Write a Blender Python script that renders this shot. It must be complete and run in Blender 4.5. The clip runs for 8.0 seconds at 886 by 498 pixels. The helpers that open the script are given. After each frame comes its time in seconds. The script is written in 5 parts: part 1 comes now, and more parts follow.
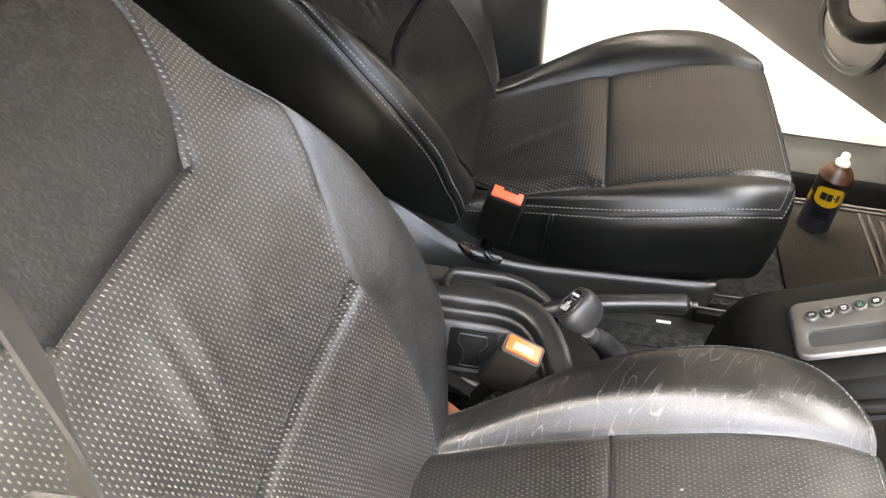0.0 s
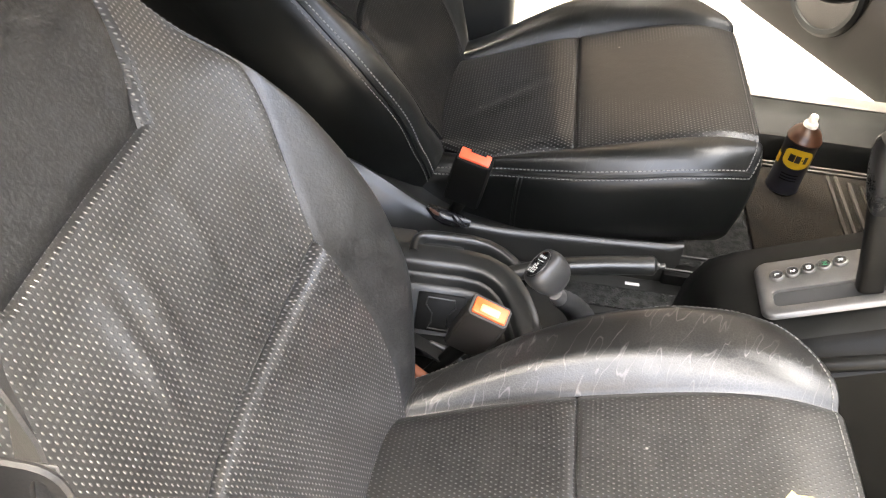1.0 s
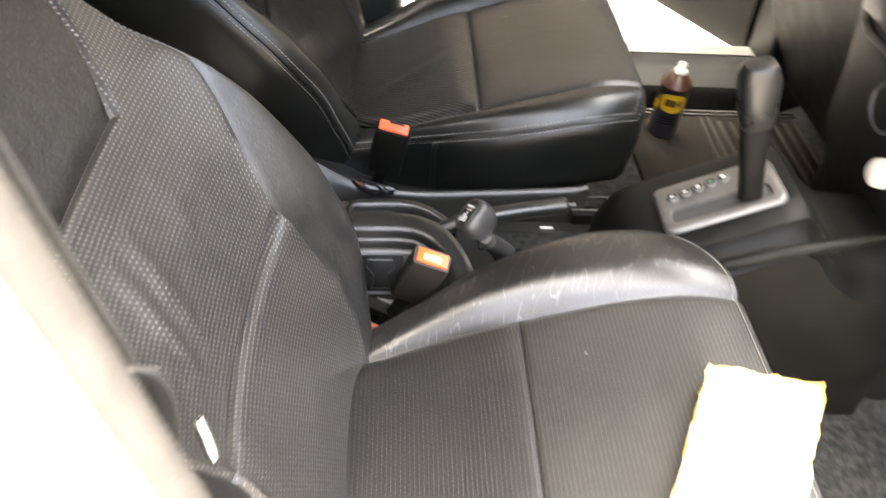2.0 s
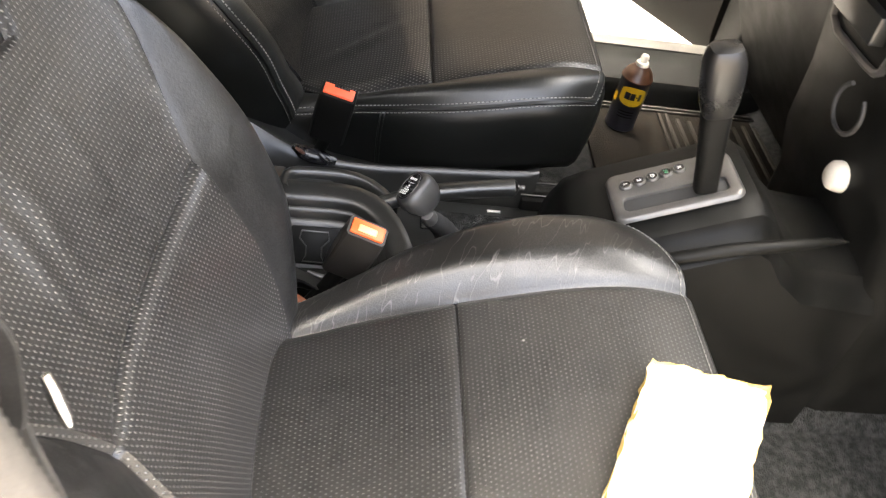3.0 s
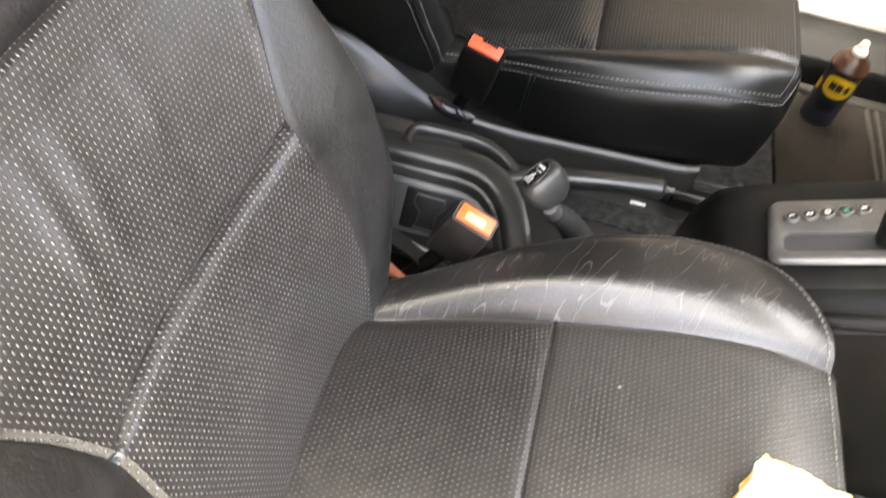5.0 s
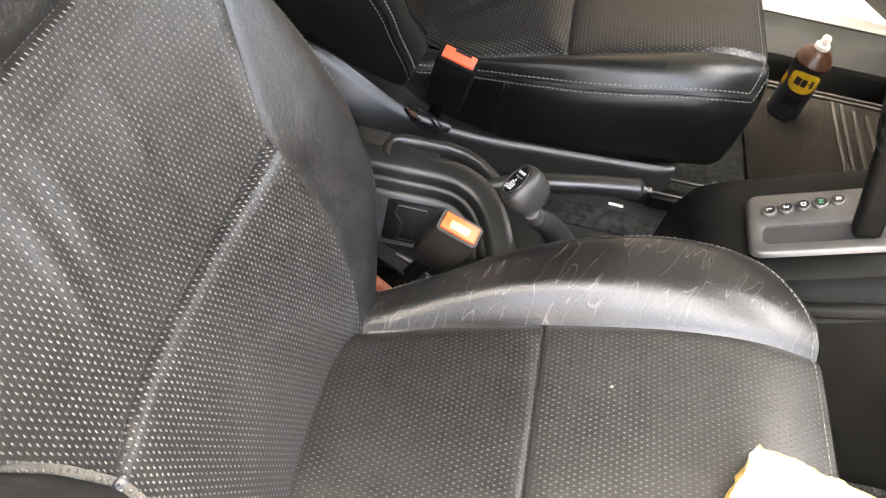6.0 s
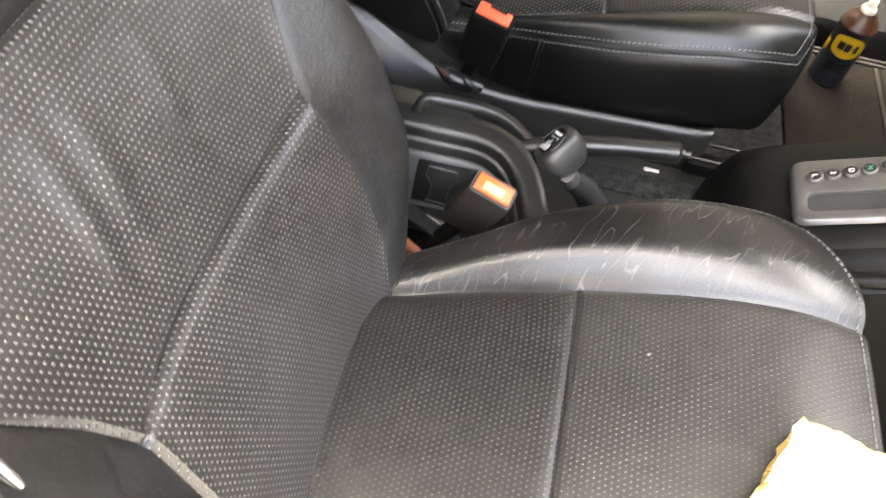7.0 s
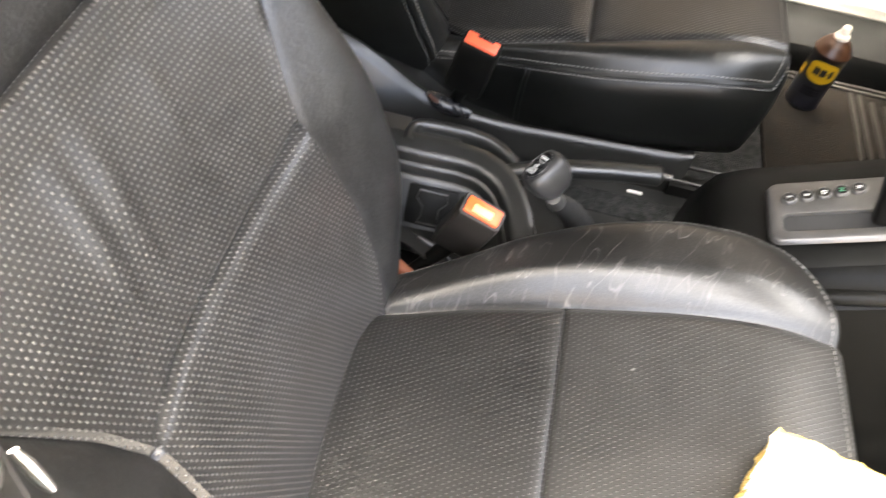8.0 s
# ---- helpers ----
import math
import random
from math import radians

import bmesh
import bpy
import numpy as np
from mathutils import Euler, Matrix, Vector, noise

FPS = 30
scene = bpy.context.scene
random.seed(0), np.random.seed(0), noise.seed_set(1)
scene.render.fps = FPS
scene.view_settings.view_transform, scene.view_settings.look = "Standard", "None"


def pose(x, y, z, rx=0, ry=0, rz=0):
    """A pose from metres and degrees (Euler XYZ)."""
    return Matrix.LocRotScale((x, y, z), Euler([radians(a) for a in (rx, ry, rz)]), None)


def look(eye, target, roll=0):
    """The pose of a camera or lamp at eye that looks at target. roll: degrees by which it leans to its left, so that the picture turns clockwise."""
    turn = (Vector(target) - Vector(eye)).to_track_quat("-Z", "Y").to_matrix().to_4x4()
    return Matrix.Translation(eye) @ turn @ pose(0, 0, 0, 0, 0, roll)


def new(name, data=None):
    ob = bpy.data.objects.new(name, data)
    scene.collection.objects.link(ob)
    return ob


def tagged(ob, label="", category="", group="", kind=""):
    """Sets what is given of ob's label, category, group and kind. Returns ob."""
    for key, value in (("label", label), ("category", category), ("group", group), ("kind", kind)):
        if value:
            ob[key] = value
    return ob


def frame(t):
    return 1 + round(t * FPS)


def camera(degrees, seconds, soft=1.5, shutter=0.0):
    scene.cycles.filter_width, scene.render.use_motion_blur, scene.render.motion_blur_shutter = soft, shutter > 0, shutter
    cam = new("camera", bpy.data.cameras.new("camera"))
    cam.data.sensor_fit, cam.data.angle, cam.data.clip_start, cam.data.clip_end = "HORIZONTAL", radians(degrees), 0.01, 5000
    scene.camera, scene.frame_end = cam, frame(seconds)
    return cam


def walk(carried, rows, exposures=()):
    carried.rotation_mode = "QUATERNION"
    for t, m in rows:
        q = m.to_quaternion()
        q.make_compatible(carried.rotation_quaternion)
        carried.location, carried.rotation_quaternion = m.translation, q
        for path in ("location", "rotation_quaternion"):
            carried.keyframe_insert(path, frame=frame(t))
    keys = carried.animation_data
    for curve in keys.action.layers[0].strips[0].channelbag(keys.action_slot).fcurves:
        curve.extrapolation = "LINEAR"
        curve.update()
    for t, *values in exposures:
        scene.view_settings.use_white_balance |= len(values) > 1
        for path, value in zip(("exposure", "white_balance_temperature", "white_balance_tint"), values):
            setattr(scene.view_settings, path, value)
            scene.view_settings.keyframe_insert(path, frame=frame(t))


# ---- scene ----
cam = camera(55.9, 8.0, soft=1.2, shutter=0.35)
METRES, EYE, TILT, LEAN, TURN = 0.78, 0.98, -38.0, 0.0, 0.0
PATH = [
    (0, (0.097, 0.029, 1.006), (-0.084, 1.541, -0.29), 4.3),
    (0.5, (0.102, 0.044, 0.994), (-0.025, 1.533, -0.335), 4.2),
    (0.7, (0.104, 0.041, 0.995), (-0.003, 1.520, -0.347), 4.9),
    (1, (0.107, 0.034, 0.997), (-0.005, 1.504, -0.354), 5.5),
    (1.5, (0.116, 0.038, 0.989), (0.018, 1.48, -0.393), 5.5),
    (1.8, (0.111, 0.001, 1.011), (0.088, 1.448, -0.37), 3.2),
    (2, (0.06, -0.068, 1.027), (0.201, 1.402, -0.321), 4.8),
    (2.2, (0.006, -0.124, 1.026), (0.291, 1.336, -0.311), 6.1),
    (3.3, (0.109, 0.02, 0.96), (0.292, 1.461, -0.415), 14.9),
    (3.5, (0.114, 0.054, 0.965), (0.161, 1.469, -0.448), 14.1),
    (3.7, (0.121, 0.076, 0.964), (0.020, 1.445, -0.491), 11.3),
    (4, (0.133, 0.093, 0.954), (-0.12, 1.395, -0.543), 7.2),
    (4.2, (0.140, 0.102, 0.936), (-0.156, 1.366, -0.586), 4.9),
    (4.5, (0.146, 0.113, 0.914), (-0.107, 1.318, -0.662), 4.8),
    (4.7, (0.146, 0.111, 0.927), (-0.041, 1.321, -0.655), 6.8),
    (5, (0.132, 0.099, 0.964), (0.037, 1.368, -0.579), 12.2),
    (5.2, (0.114, 0.093, 0.973), (0.071, 1.423, -0.52), 15.4),
    (6.3, (0.122, 0.094, 0.964), (0.08, 1.381, -0.566), 10.3),
    (6.5, (0.122, 0.098, 0.971), (0.077, 1.381, -0.562), 10.3),
    (7, (0.111, 0.1, 0.944), (0.041, 1.333, -0.629), 11.2),
    (7.3, (0.099, 0.100, 0.940), (-0.022, 1.254, -0.690), 10.8),
    (7.5, (0.094, 0.098, 0.941), (-0.083, 1.249, -0.685), 8.9),
    (7.7, (0.097, 0.092, 0.947), (-0.063, 1.283, -0.651), 8.7),
    (8, (0.108, 0.08, 0.967), (0.056, 1.357, -0.571), 11.6),
]
EXPOSURES = [(0.0, 5.30, 6900, 2), (1.0, 5.33, 6900, 2), (2.2, 5.28, 6900, 2), (3.3, 4.85, 6900, 2), (3.6, 5.15, 6900, 2), (4.5, 5.20, 6900, 2), (7.0, 5.17, 6900, 2), (8.0, 5.14, 6900, 2)]
walk(cam, [(t, look(eye, target, roll)) for t, eye, target, roll in PATH], EXPOSURES)

# ---- light ----
SUN_TO = Vector((-0.40, 0.14, 1.50)).normalized()
world = bpy.data.worlds.new("sky")
scene.world = world
world.use_nodes = True
wn_ = world.node_tree.nodes
sky = wn_.new("ShaderNodeTexSky")
sky.sky_type = "NISHITA"
sky.sun_disc = False
sky.dust_density = 8.5
sky.air_density = 0.4
sky.ozone_density = 0.2
sky.sun_elevation = math.asin(SUN_TO.z)
sky.sun_rotation = math.atan2(SUN_TO.x, SUN_TO.y)
wn_["Background"].inputs["Strength"].default_value = 0.15
world.node_tree.links.new(sky.outputs["Color"], wn_["Background"].inputs["Color"])
sun = new("sun", bpy.data.lights.new("sun", "SUN"))
sun.data.energy, sun.data.angle, sun.data.color = 0.8, radians(14), (1.0, 0.975, 0.94)
sun.matrix_world = look(SUN_TO * 20, (0, 0, 0))


# ---- materials ----
def material(name, base, rough=0.5, metal=0.0, spec=0.5):
    m = bpy.data.materials.new(name)
    m.use_nodes = True
    b = m.node_tree.nodes["Principled BSDF"]
    b.inputs["Base Color"].default_value = (*base, 1)
    b.inputs["Roughness"].default_value = rough
    b.inputs["Metallic"].default_value = metal
    b.inputs["Specular IOR Level"].default_value = spec
    return m


def node(m, kind, **values):
    n = m.node_tree.nodes.new(kind)
    for key, value in values.items():
        n.inputs[key].default_value = value
    return n


def wire(m, a, b):
    m.node_tree.links.new(a, b)


def maths(m, op, a, b=0.0):
    n = m.node_tree.nodes.new("ShaderNodeMath")
    n.operation = op
    for k, v in enumerate((a, b)):
        if isinstance(v, (int, float)):
            n.inputs[k].default_value = v
        else:
            wire(m, v, n.inputs[k])
    return n.outputs[0]


def ramp(m, value, lo, hi, a=0.0, b=1.0):
    n = m.node_tree.nodes.new("ShaderNodeMapRange")
    n.interpolation_type = "SMOOTHSTEP"
    wire(m, value, n.inputs["Value"])
    for key, v in (("From Min", lo), ("From Max", hi), ("To Min", a), ("To Max", b)):
        n.inputs[key].default_value = v
    return n.outputs["Result"]


def blend(m, factor, a, b):
    n = m.node_tree.nodes.new("ShaderNodeMix")
    n.data_type = "RGBA"
    wire(m, factor, n.inputs["Factor"])
    for key, v in (("A", a), ("B", b)):
        s = [i for i in n.inputs if i.name == key and i.type == "RGBA"][0]
        if isinstance(v, tuple):
            s.default_value = (*v, 1)
        else:
            wire(m, v, s)
    return [o for o in n.outputs if o.type == "RGBA"][0]


def grain(m, scale, detail=3.0, stretch=(1, 1, 1), kind="ShaderNodeTexNoise"):
    co = m.node_tree.nodes.new("ShaderNodeTexCoord")
    mp = m.node_tree.nodes.new("ShaderNodeMapping")
    mp.inputs["Scale"].default_value = stretch
    wire(m, co.outputs["Object"], mp.inputs["Vector"])
    t = node(m, kind, Scale=scale)
    if kind == "ShaderNodeTexNoise":
        t.inputs["Detail"].default_value = detail
    wire(m, mp.outputs["Vector"], t.inputs["Vector"])
    return t.outputs["Distance" if kind == "ShaderNodeTexVoronoi" else "Fac"]


def relief(m, *layers):
    """Bump layers of (height, strength, metres), one on the other."""
    last = None
    for height, strength, far in layers:
        n = node(m, "ShaderNodeBump", Strength=strength, Distance=far)
        wire(m, height, n.inputs["Height"])
        if last:
            wire(m, last, n.inputs["Normal"])
        last = n.outputs["Normal"]
    wire(m, last, m.node_tree.nodes["Principled BSDF"].inputs["Normal"])


def surface(name, base, other, rough=(0.35, 0.55), patch=18.0, fine=700.0, bump=0.15, depth=0.0006, metal=0.0, spec=0.5):
    """A material whose colour and gloss vary in patches, with a fine relief."""
    m = material(name, base, rough[0], metal, spec)
    b = m.node_tree.nodes["Principled BSDF"]
    big, small = grain(m, patch, 4.0), grain(m, fine, 2.0)
    mixed = maths(m, "ADD", maths(m, "MULTIPLY", big, 0.7), maths(m, "MULTIPLY", small, 0.3))
    wire(m, blend(m, ramp(m, mixed, 0.35, 0.65), base, other), b.inputs["Base Color"])
    wire(m, ramp(m, mixed, 0.3, 0.7, *rough), b.inputs["Roughness"])
    relief(m, (small, bump, depth))
    return m


def leather(name, base, scuff, rough=(0.28, 0.40), dots=0.0, pip_size=0.30, middle=0.0, keep=(0.30, 0.62), pitch=0.0051, spec=0.8, creases=0.0, pebbly=0.24, pebbles=650, mottle=0.0):
    """Black upholstery leather with a fine pebble grain; dots: how pale the highlight painted on its rows of embossed
    pips is;
    keep: where the pips are worn away; creases: how pale the hairline folds across it are."""
    m = material(name, base, rough[0], 0.0, spec)
    b = m.node_tree.nodes["Principled BSDF"]
    broad, small = grain(m, 7, 3.0), grain(m, 55, 4.0)
    pebble = grain(m, pebbles, 3.0)
    colour = blend(m, maths(m, "MULTIPLY", ramp(m, maths(m, "ADD", maths(m, "MULTIPLY", broad, 0.6), maths(m, "MULTIPLY", small, 0.4)), 0.35, 0.70), 0.35), base, scuff)
    if mottle:
        colour = blend(m, maths(m, "MULTIPLY", ramp(m, maths(m, "ADD", maths(m, "MULTIPLY", pebble, 0.6), maths(m, "MULTIPLY", grain(m, 90, 5.0), 0.4)), 0.42, 0.62), mottle), colour, scuff)
    rough_out = ramp(m, maths(m, "ADD", maths(m, "MULTIPLY", broad, 0.6), maths(m, "MULTIPLY", small, 0.4)), 0.35, 0.65, *rough)
    layers = [(pebble, pebbly, 0.0008), (small, pebbly * 0.5, 0.003)]
    if creases:
        co = m.node_tree.nodes.new("ShaderNodeTexCoord")
        wob = node(m, "ShaderNodeTexNoise", Scale=22.0, Detail=4.0)
        wire(m, co.outputs["Object"], wob.inputs["Vector"])
        off = m.node_tree.nodes.new("ShaderNodeVectorMath")
        off.operation = "MULTIPLY_ADD"
        wire(m, wob.outputs["Color"], off.inputs[0])
        off.inputs[1].default_value = (0.013, 0.013, 0.0)
        wire(m, co.outputs["Object"], off.inputs[2])
        turn = m.node_tree.nodes.new("ShaderNodeMapping")
        turn.inputs["Rotation"].default_value = (0, 0, radians(24))
        wire(m, off.outputs["Vector"], turn.inputs["Vector"])
        mp = m.node_tree.nodes.new("ShaderNodeMapping")
        mp.inputs["Scale"].default_value = (80.0, 15.0, 9.0)
        wire(m, turn.outputs["Vector"], mp.inputs["Vector"])
        folds = node(m, "ShaderNodeTexNoise", Scale=1.0, Detail=1.5)
        wire(m, mp.outputs["Vector"], folds.inputs["Vector"])
        line = ramp(m, maths(m, "ABSOLUTE", maths(m, "SUBTRACT", folds.outputs["Fac"], 0.5)), 0.0, 0.020, 1.0, 0.0)
        line = maths(m, "MULTIPLY", line, ramp(m, grain(m, 21, 5.0), 0.33, 0.55, 0.0, creases * 0.9))
        net = m.node_tree.nodes.new("ShaderNodeTexVoronoi")
        net.feature = "DISTANCE_TO_EDGE"
        net.inputs["Scale"].default_value = 330.0
        wire(m, off.outputs["Vector"], net.inputs["Vector"])
        crackle = maths(m, "MULTIPLY", ramp(m, net.outputs["Distance"], 0.0, 0.14, 1.0, 0.0), ramp(m, broad, 0.25, 0.60, 0.0, creases * 0.24))
        colour = blend(m, maths(m, "MAXIMUM", line, crackle), colour, (0.17, 0.162, 0.153))
        layers += [(line, 0.25, 0.0012), (crackle, 0.25, 0.0008)]
    if dots:
        uv = m.node_tree.nodes.new("ShaderNodeUVMap")
        sep = m.node_tree.nodes.new("ShaderNodeSeparateXYZ")
        wire(m, uv.outputs["UV"], sep.inputs["Vector"])
        row = maths(m, "DIVIDE", sep.outputs["Y"], pitch * 0.92)
        shift = maths(m, "MULTIPLY", maths(m, "MODULO", maths(m, "FLOOR", maths(m, "ADD", row, 4000.0)), 2.0), 0.5)
        col = maths(m, "ADD", maths(m, "DIVIDE", sep.outputs["X"], pitch), maths(m, "ADD", shift, 4000.0))
        du = maths(m, "MULTIPLY", maths(m, "SUBTRACT", maths(m, "FRACT", col), 0.5), 1.55)
        dv = maths(m, "MULTIPLY", maths(m, "SUBTRACT", maths(m, "FRACT", maths(m, "ADD", row, 4000.0)), 0.5), 0.85)
        far = maths(m, "SQRT", maths(m, "ADD", maths(m, "MULTIPLY", du, du), maths(m, "MULTIPLY", dv, dv)))
        pip = maths(m, "MULTIPLY", ramp(m, far, 0.05, pip_size, 1.0, 0.0), ramp(m, grain(m, 8, 4.0), *keep, 0.0, 1.0))
        if middle:
            side = maths(m, "ADD", maths(m, "ABSOLUTE", sep.outputs["X"]), maths(m, "MULTIPLY", maths(m, "SUBTRACT", broad, 0.5), 0.10))
            pip = maths(m, "MULTIPLY", pip, ramp(m, side, middle * 0.6, middle * 1.3))
        # the pale pip colour paints in the highlight that each raised pip catches
        colour = blend(m, maths(m, "MULTIPLY", pip, ramp(m, small, 0.3, 0.7, 0.55, 1.0)), colour, (dots, dots * 0.97, dots * 0.92))
        layers.append((pip, 0.75, 0.0010))
        fleck = maths(m, "MULTIPLY", ramp(m, grain(m, 17, kind="ShaderNodeTexVoronoi"), 0.015, 0.035, 1.0, 0.0), ramp(m, grain(m, 9, 2.0), 0.45, 0.55))
        colour = blend(m, fleck, colour, (0.30, 0.29, 0.27))
    wire(m, colour, b.inputs["Base Color"])
    wire(m, rough_out, b.inputs["Roughness"])
    relief(m, *layers)
    return m


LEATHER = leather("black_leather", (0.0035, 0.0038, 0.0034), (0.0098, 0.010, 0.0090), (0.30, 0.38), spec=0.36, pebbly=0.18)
SHOULDER = leather("grained_shoulder_leather", (0.0060, 0.0060, 0.0060), (0.036, 0.0352, 0.0345), (0.32, 0.46), spec=0.6, pebbly=0.9, pebbles=300, mottle=0.45)
BOLSTER = leather("bolster_leather", (0.0062, 0.0062, 0.0062), (0.032, 0.0322, 0.0322), (0.32, 0.48), spec=0.95, pebbly=0.5, pebbles=330, mottle=0.38)
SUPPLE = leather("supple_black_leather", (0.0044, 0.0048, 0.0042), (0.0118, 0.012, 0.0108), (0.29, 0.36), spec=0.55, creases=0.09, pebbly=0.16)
CREASED = leather("creased_leather", (0.0055, 0.0053, 0.0050), (0.020, 0.0190, 0.0176), (0.30, 0.40), spec=0.8, creases=0.48)
# one perforated leather: backrest copy lighter, cushion copy darker, for how light falls
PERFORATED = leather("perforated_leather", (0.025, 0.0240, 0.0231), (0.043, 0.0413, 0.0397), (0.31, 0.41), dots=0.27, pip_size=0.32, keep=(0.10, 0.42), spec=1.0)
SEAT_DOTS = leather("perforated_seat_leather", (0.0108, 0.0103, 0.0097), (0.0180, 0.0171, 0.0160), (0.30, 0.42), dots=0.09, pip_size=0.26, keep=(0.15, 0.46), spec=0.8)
# paler copy of the seat leather for the cushion's front panel
FRONT_DOTS = leather("paler_seat_leather", (0.0215, 0.0205, 0.0192), (0.034, 0.0322, 0.0300), (0.29, 0.40), dots=0.105, pip_size=0.25, keep=(0.20, 0.50), spec=0.95)
# darker copies of the perforated leather, for the shade on the driver seat
FAR_DOTS = leather("shaded_cushion_leather", (0.0055, 0.0054, 0.0050), (0.012, 0.0115, 0.0105), (0.29, 0.38), dots=0.19, pip_size=0.30, keep=(0.10, 0.45), spec=0.5)
FAR_BACK = leather("shaded_back_leather", (0.0036, 0.0036, 0.0034), (0.009, 0.0087, 0.008), (0.30, 0.38), dots=0.06, pip_size=0.28, keep=(0.10, 0.50), spec=0.20)
WORN_SEAT = leather("worn_perforated_leather", (0.0105, 0.0096, 0.0084), (0.020, 0.0182, 0.0155), (0.29, 0.37), dots=0.19, pip_size=0.28, middle=0.10, keep=(0.15, 0.50), spec=0.65)
STITCH = surface("white_thread", (0.26, 0.253, 0.238), (0.16, 0.156, 0.146), (0.7, 0.85), 60, 900, 0.3)
PLASTIC = surface("black_plastic", (0.0032, 0.0033, 0.0030), (0.0070, 0.0070, 0.0064), (0.42, 0.55), 20, 900, 0.25, spec=0.14)
PLASTIC_SOFT = surface("charcoal_plastic", (0.0114, 0.0116, 0.0107), (0.0174, 0.0176, 0.0163), (0.29, 0.38), 14, 700, 0.20, spec=0.75)
GREY_TRIM = surface("grey_trim", (0.0036, 0.0029, 0.0024), (0.0068, 0.0056, 0.0046), (0.45, 0.6), 8, 600, 0.3, spec=0.12)
RUBBER = surface("rubber", (0.018, 0.018, 0.018), (0.03, 0.03, 0.03), (0.55, 0.7), 30, 500, 0.2)
CARPET = surface("grey_carpet", (0.013, 0.0135, 0.0135), (0.040, 0.041, 0.041), (0.9, 0.98), 90, 420, 1.0, 0.004, spec=0.1)
MAT = surface("brown_mat", (0.0030, 0.0025, 0.0019), (0.0165, 0.0132, 0.0100), (0.6, 0.85), 34, 420, 0.8, 0.003, spec=0.15)
MAT_WORN = surface("worn_mat_edge", (0.015, 0.0128, 0.0105), (0.026, 0.022, 0.018), (0.6, 0.75), 20, 500, 0.4, 0.001)
SILVER = surface("silver_paint", (0.092, 0.089, 0.085), (0.135, 0.130, 0.124), (0.32, 0.42), 25, 900, 0.08, metal=0.55)
CHROME = surface("chrome", (0.72, 0.72, 0.72), (0.62, 0.62, 0.62), (0.10, 0.22), 40, 600, 0.03, metal=1.0)
RED = surface("red_button", (0.85, 0.12, 0.055), (0.76, 0.10, 0.045), (0.32, 0.42), 60, 800, 0.05)
ORANGE_PALE = surface("pale_orange_pad", (1.0, 0.55, 0.24), (0.95, 0.48, 0.20), (0.25, 0.35), 60, 800, 0.05)
ORANGE = surface("orange_button", (0.85, 0.13, 0.03), (0.80, 0.11, 0.025), (0.32, 0.42), 60, 800, 0.05)
PAINT = surface("white_car_paint", (0.80, 0.79, 0.76), (0.74, 0.73, 0.70), (0.18, 0.28), 6, 300, 0.02)
SEAL = surface("door_seal", (0.105, 0.096, 0.085), (0.13, 0.119, 0.105), (0.8, 0.9), 60, 500, 0.3, 0.001)
WEBBING = surface("belt_webbing", (0.055, 0.052, 0.048), (0.085, 0.08, 0.075), (0.6, 0.75), 40, 900, 0.4, 0.0006)
SPONGE = surface("cream_sponge", (0.86, 0.66, 0.24), (0.80, 0.54, 0.14), (0.85, 0.95), 45, 260, 1.0, 0.006)
SKIN = surface("white_sponge_skin", (0.90, 0.86, 0.76), (0.88, 0.80, 0.60), (0.85, 0.95), 40, 260, 1.0, 0.005)
CONCRETE = surface("grey_concrete", (0.17, 0.16, 0.146), (0.22, 0.207, 0.19), (0.8, 0.9), 1.5, 60, 0.3, 0.004)
LINER = surface("grey_headliner", (0.040, 0.038, 0.035), (0.052, 0.049, 0.045), (0.85, 0.95), 5, 300, 0.3, 0.001)
LABEL_BLACK = surface("black_label", (0.010, 0.010, 0.011), (0.016, 0.016, 0.017), (0.2, 0.3), 30, 500, 0.05)
LABEL_WHITE = surface("white_print", (0.72, 0.72, 0.70), (0.62, 0.62, 0.60), (0.4, 0.5), 60, 600, 0.05)
GREEN_PRINT = surface("green_print", (0.05, 0.26, 0.13), (0.04, 0.20, 0.10), (0.4, 0.5), 60, 600, 0.05)
CAN_BLUE = surface("dark_blue_can", (0.006, 0.0062, 0.009), (0.011, 0.011, 0.015), (0.28, 0.38), 30, 500, 0.05)
CAN_YELLOW = surface("yellow_print", (0.50, 0.31, 0.012), (0.42, 0.25, 0.012), (0.3, 0.4), 30, 500, 0.05)
CAN_BROWN = surface("brown_can_shoulder", (0.030, 0.014, 0.008), (0.045, 0.020, 0.010), (0.30, 0.38), 30, 500, 0.05)
PALE = surface("pale_plastic", (0.70, 0.66, 0.58), (0.62, 0.57, 0.49), (0.35, 0.5), 40, 500, 0.1)
GLASS = material("windscreen_glass", (0.95, 0.97, 0.96), 0.02)
GLASS.node_tree.nodes["Principled BSDF"].inputs["Transmission Weight"].default_value = 1.0
GLASS.node_tree.nodes["Principled BSDF"].inputs["IOR"].default_value = 1.01


# ---- builders ----
ORIGIN = {}


def thing(name, at, label, category, group="", kind=""):
    """An Empty at the base of a thing."""
    ob = new(name)
    ob.empty_display_size = 0.05
    ob.location = at
    ORIGIN[ob.name] = Vector(at)
    return tagged(ob, label, category, group, kind)


def mesh_of(name, bm, mat, angle=42):
    me = bpy.data.meshes.new(name)
    bmesh.ops.recalc_face_normals(bm, faces=bm.faces)
    bm.to_mesh(me)
    bm.free()
    for p in me.polygons:
        p.use_smooth = True
    me.set_sharp_from_angle(angle=radians(angle))
    me.materials.append(mat)
    return me


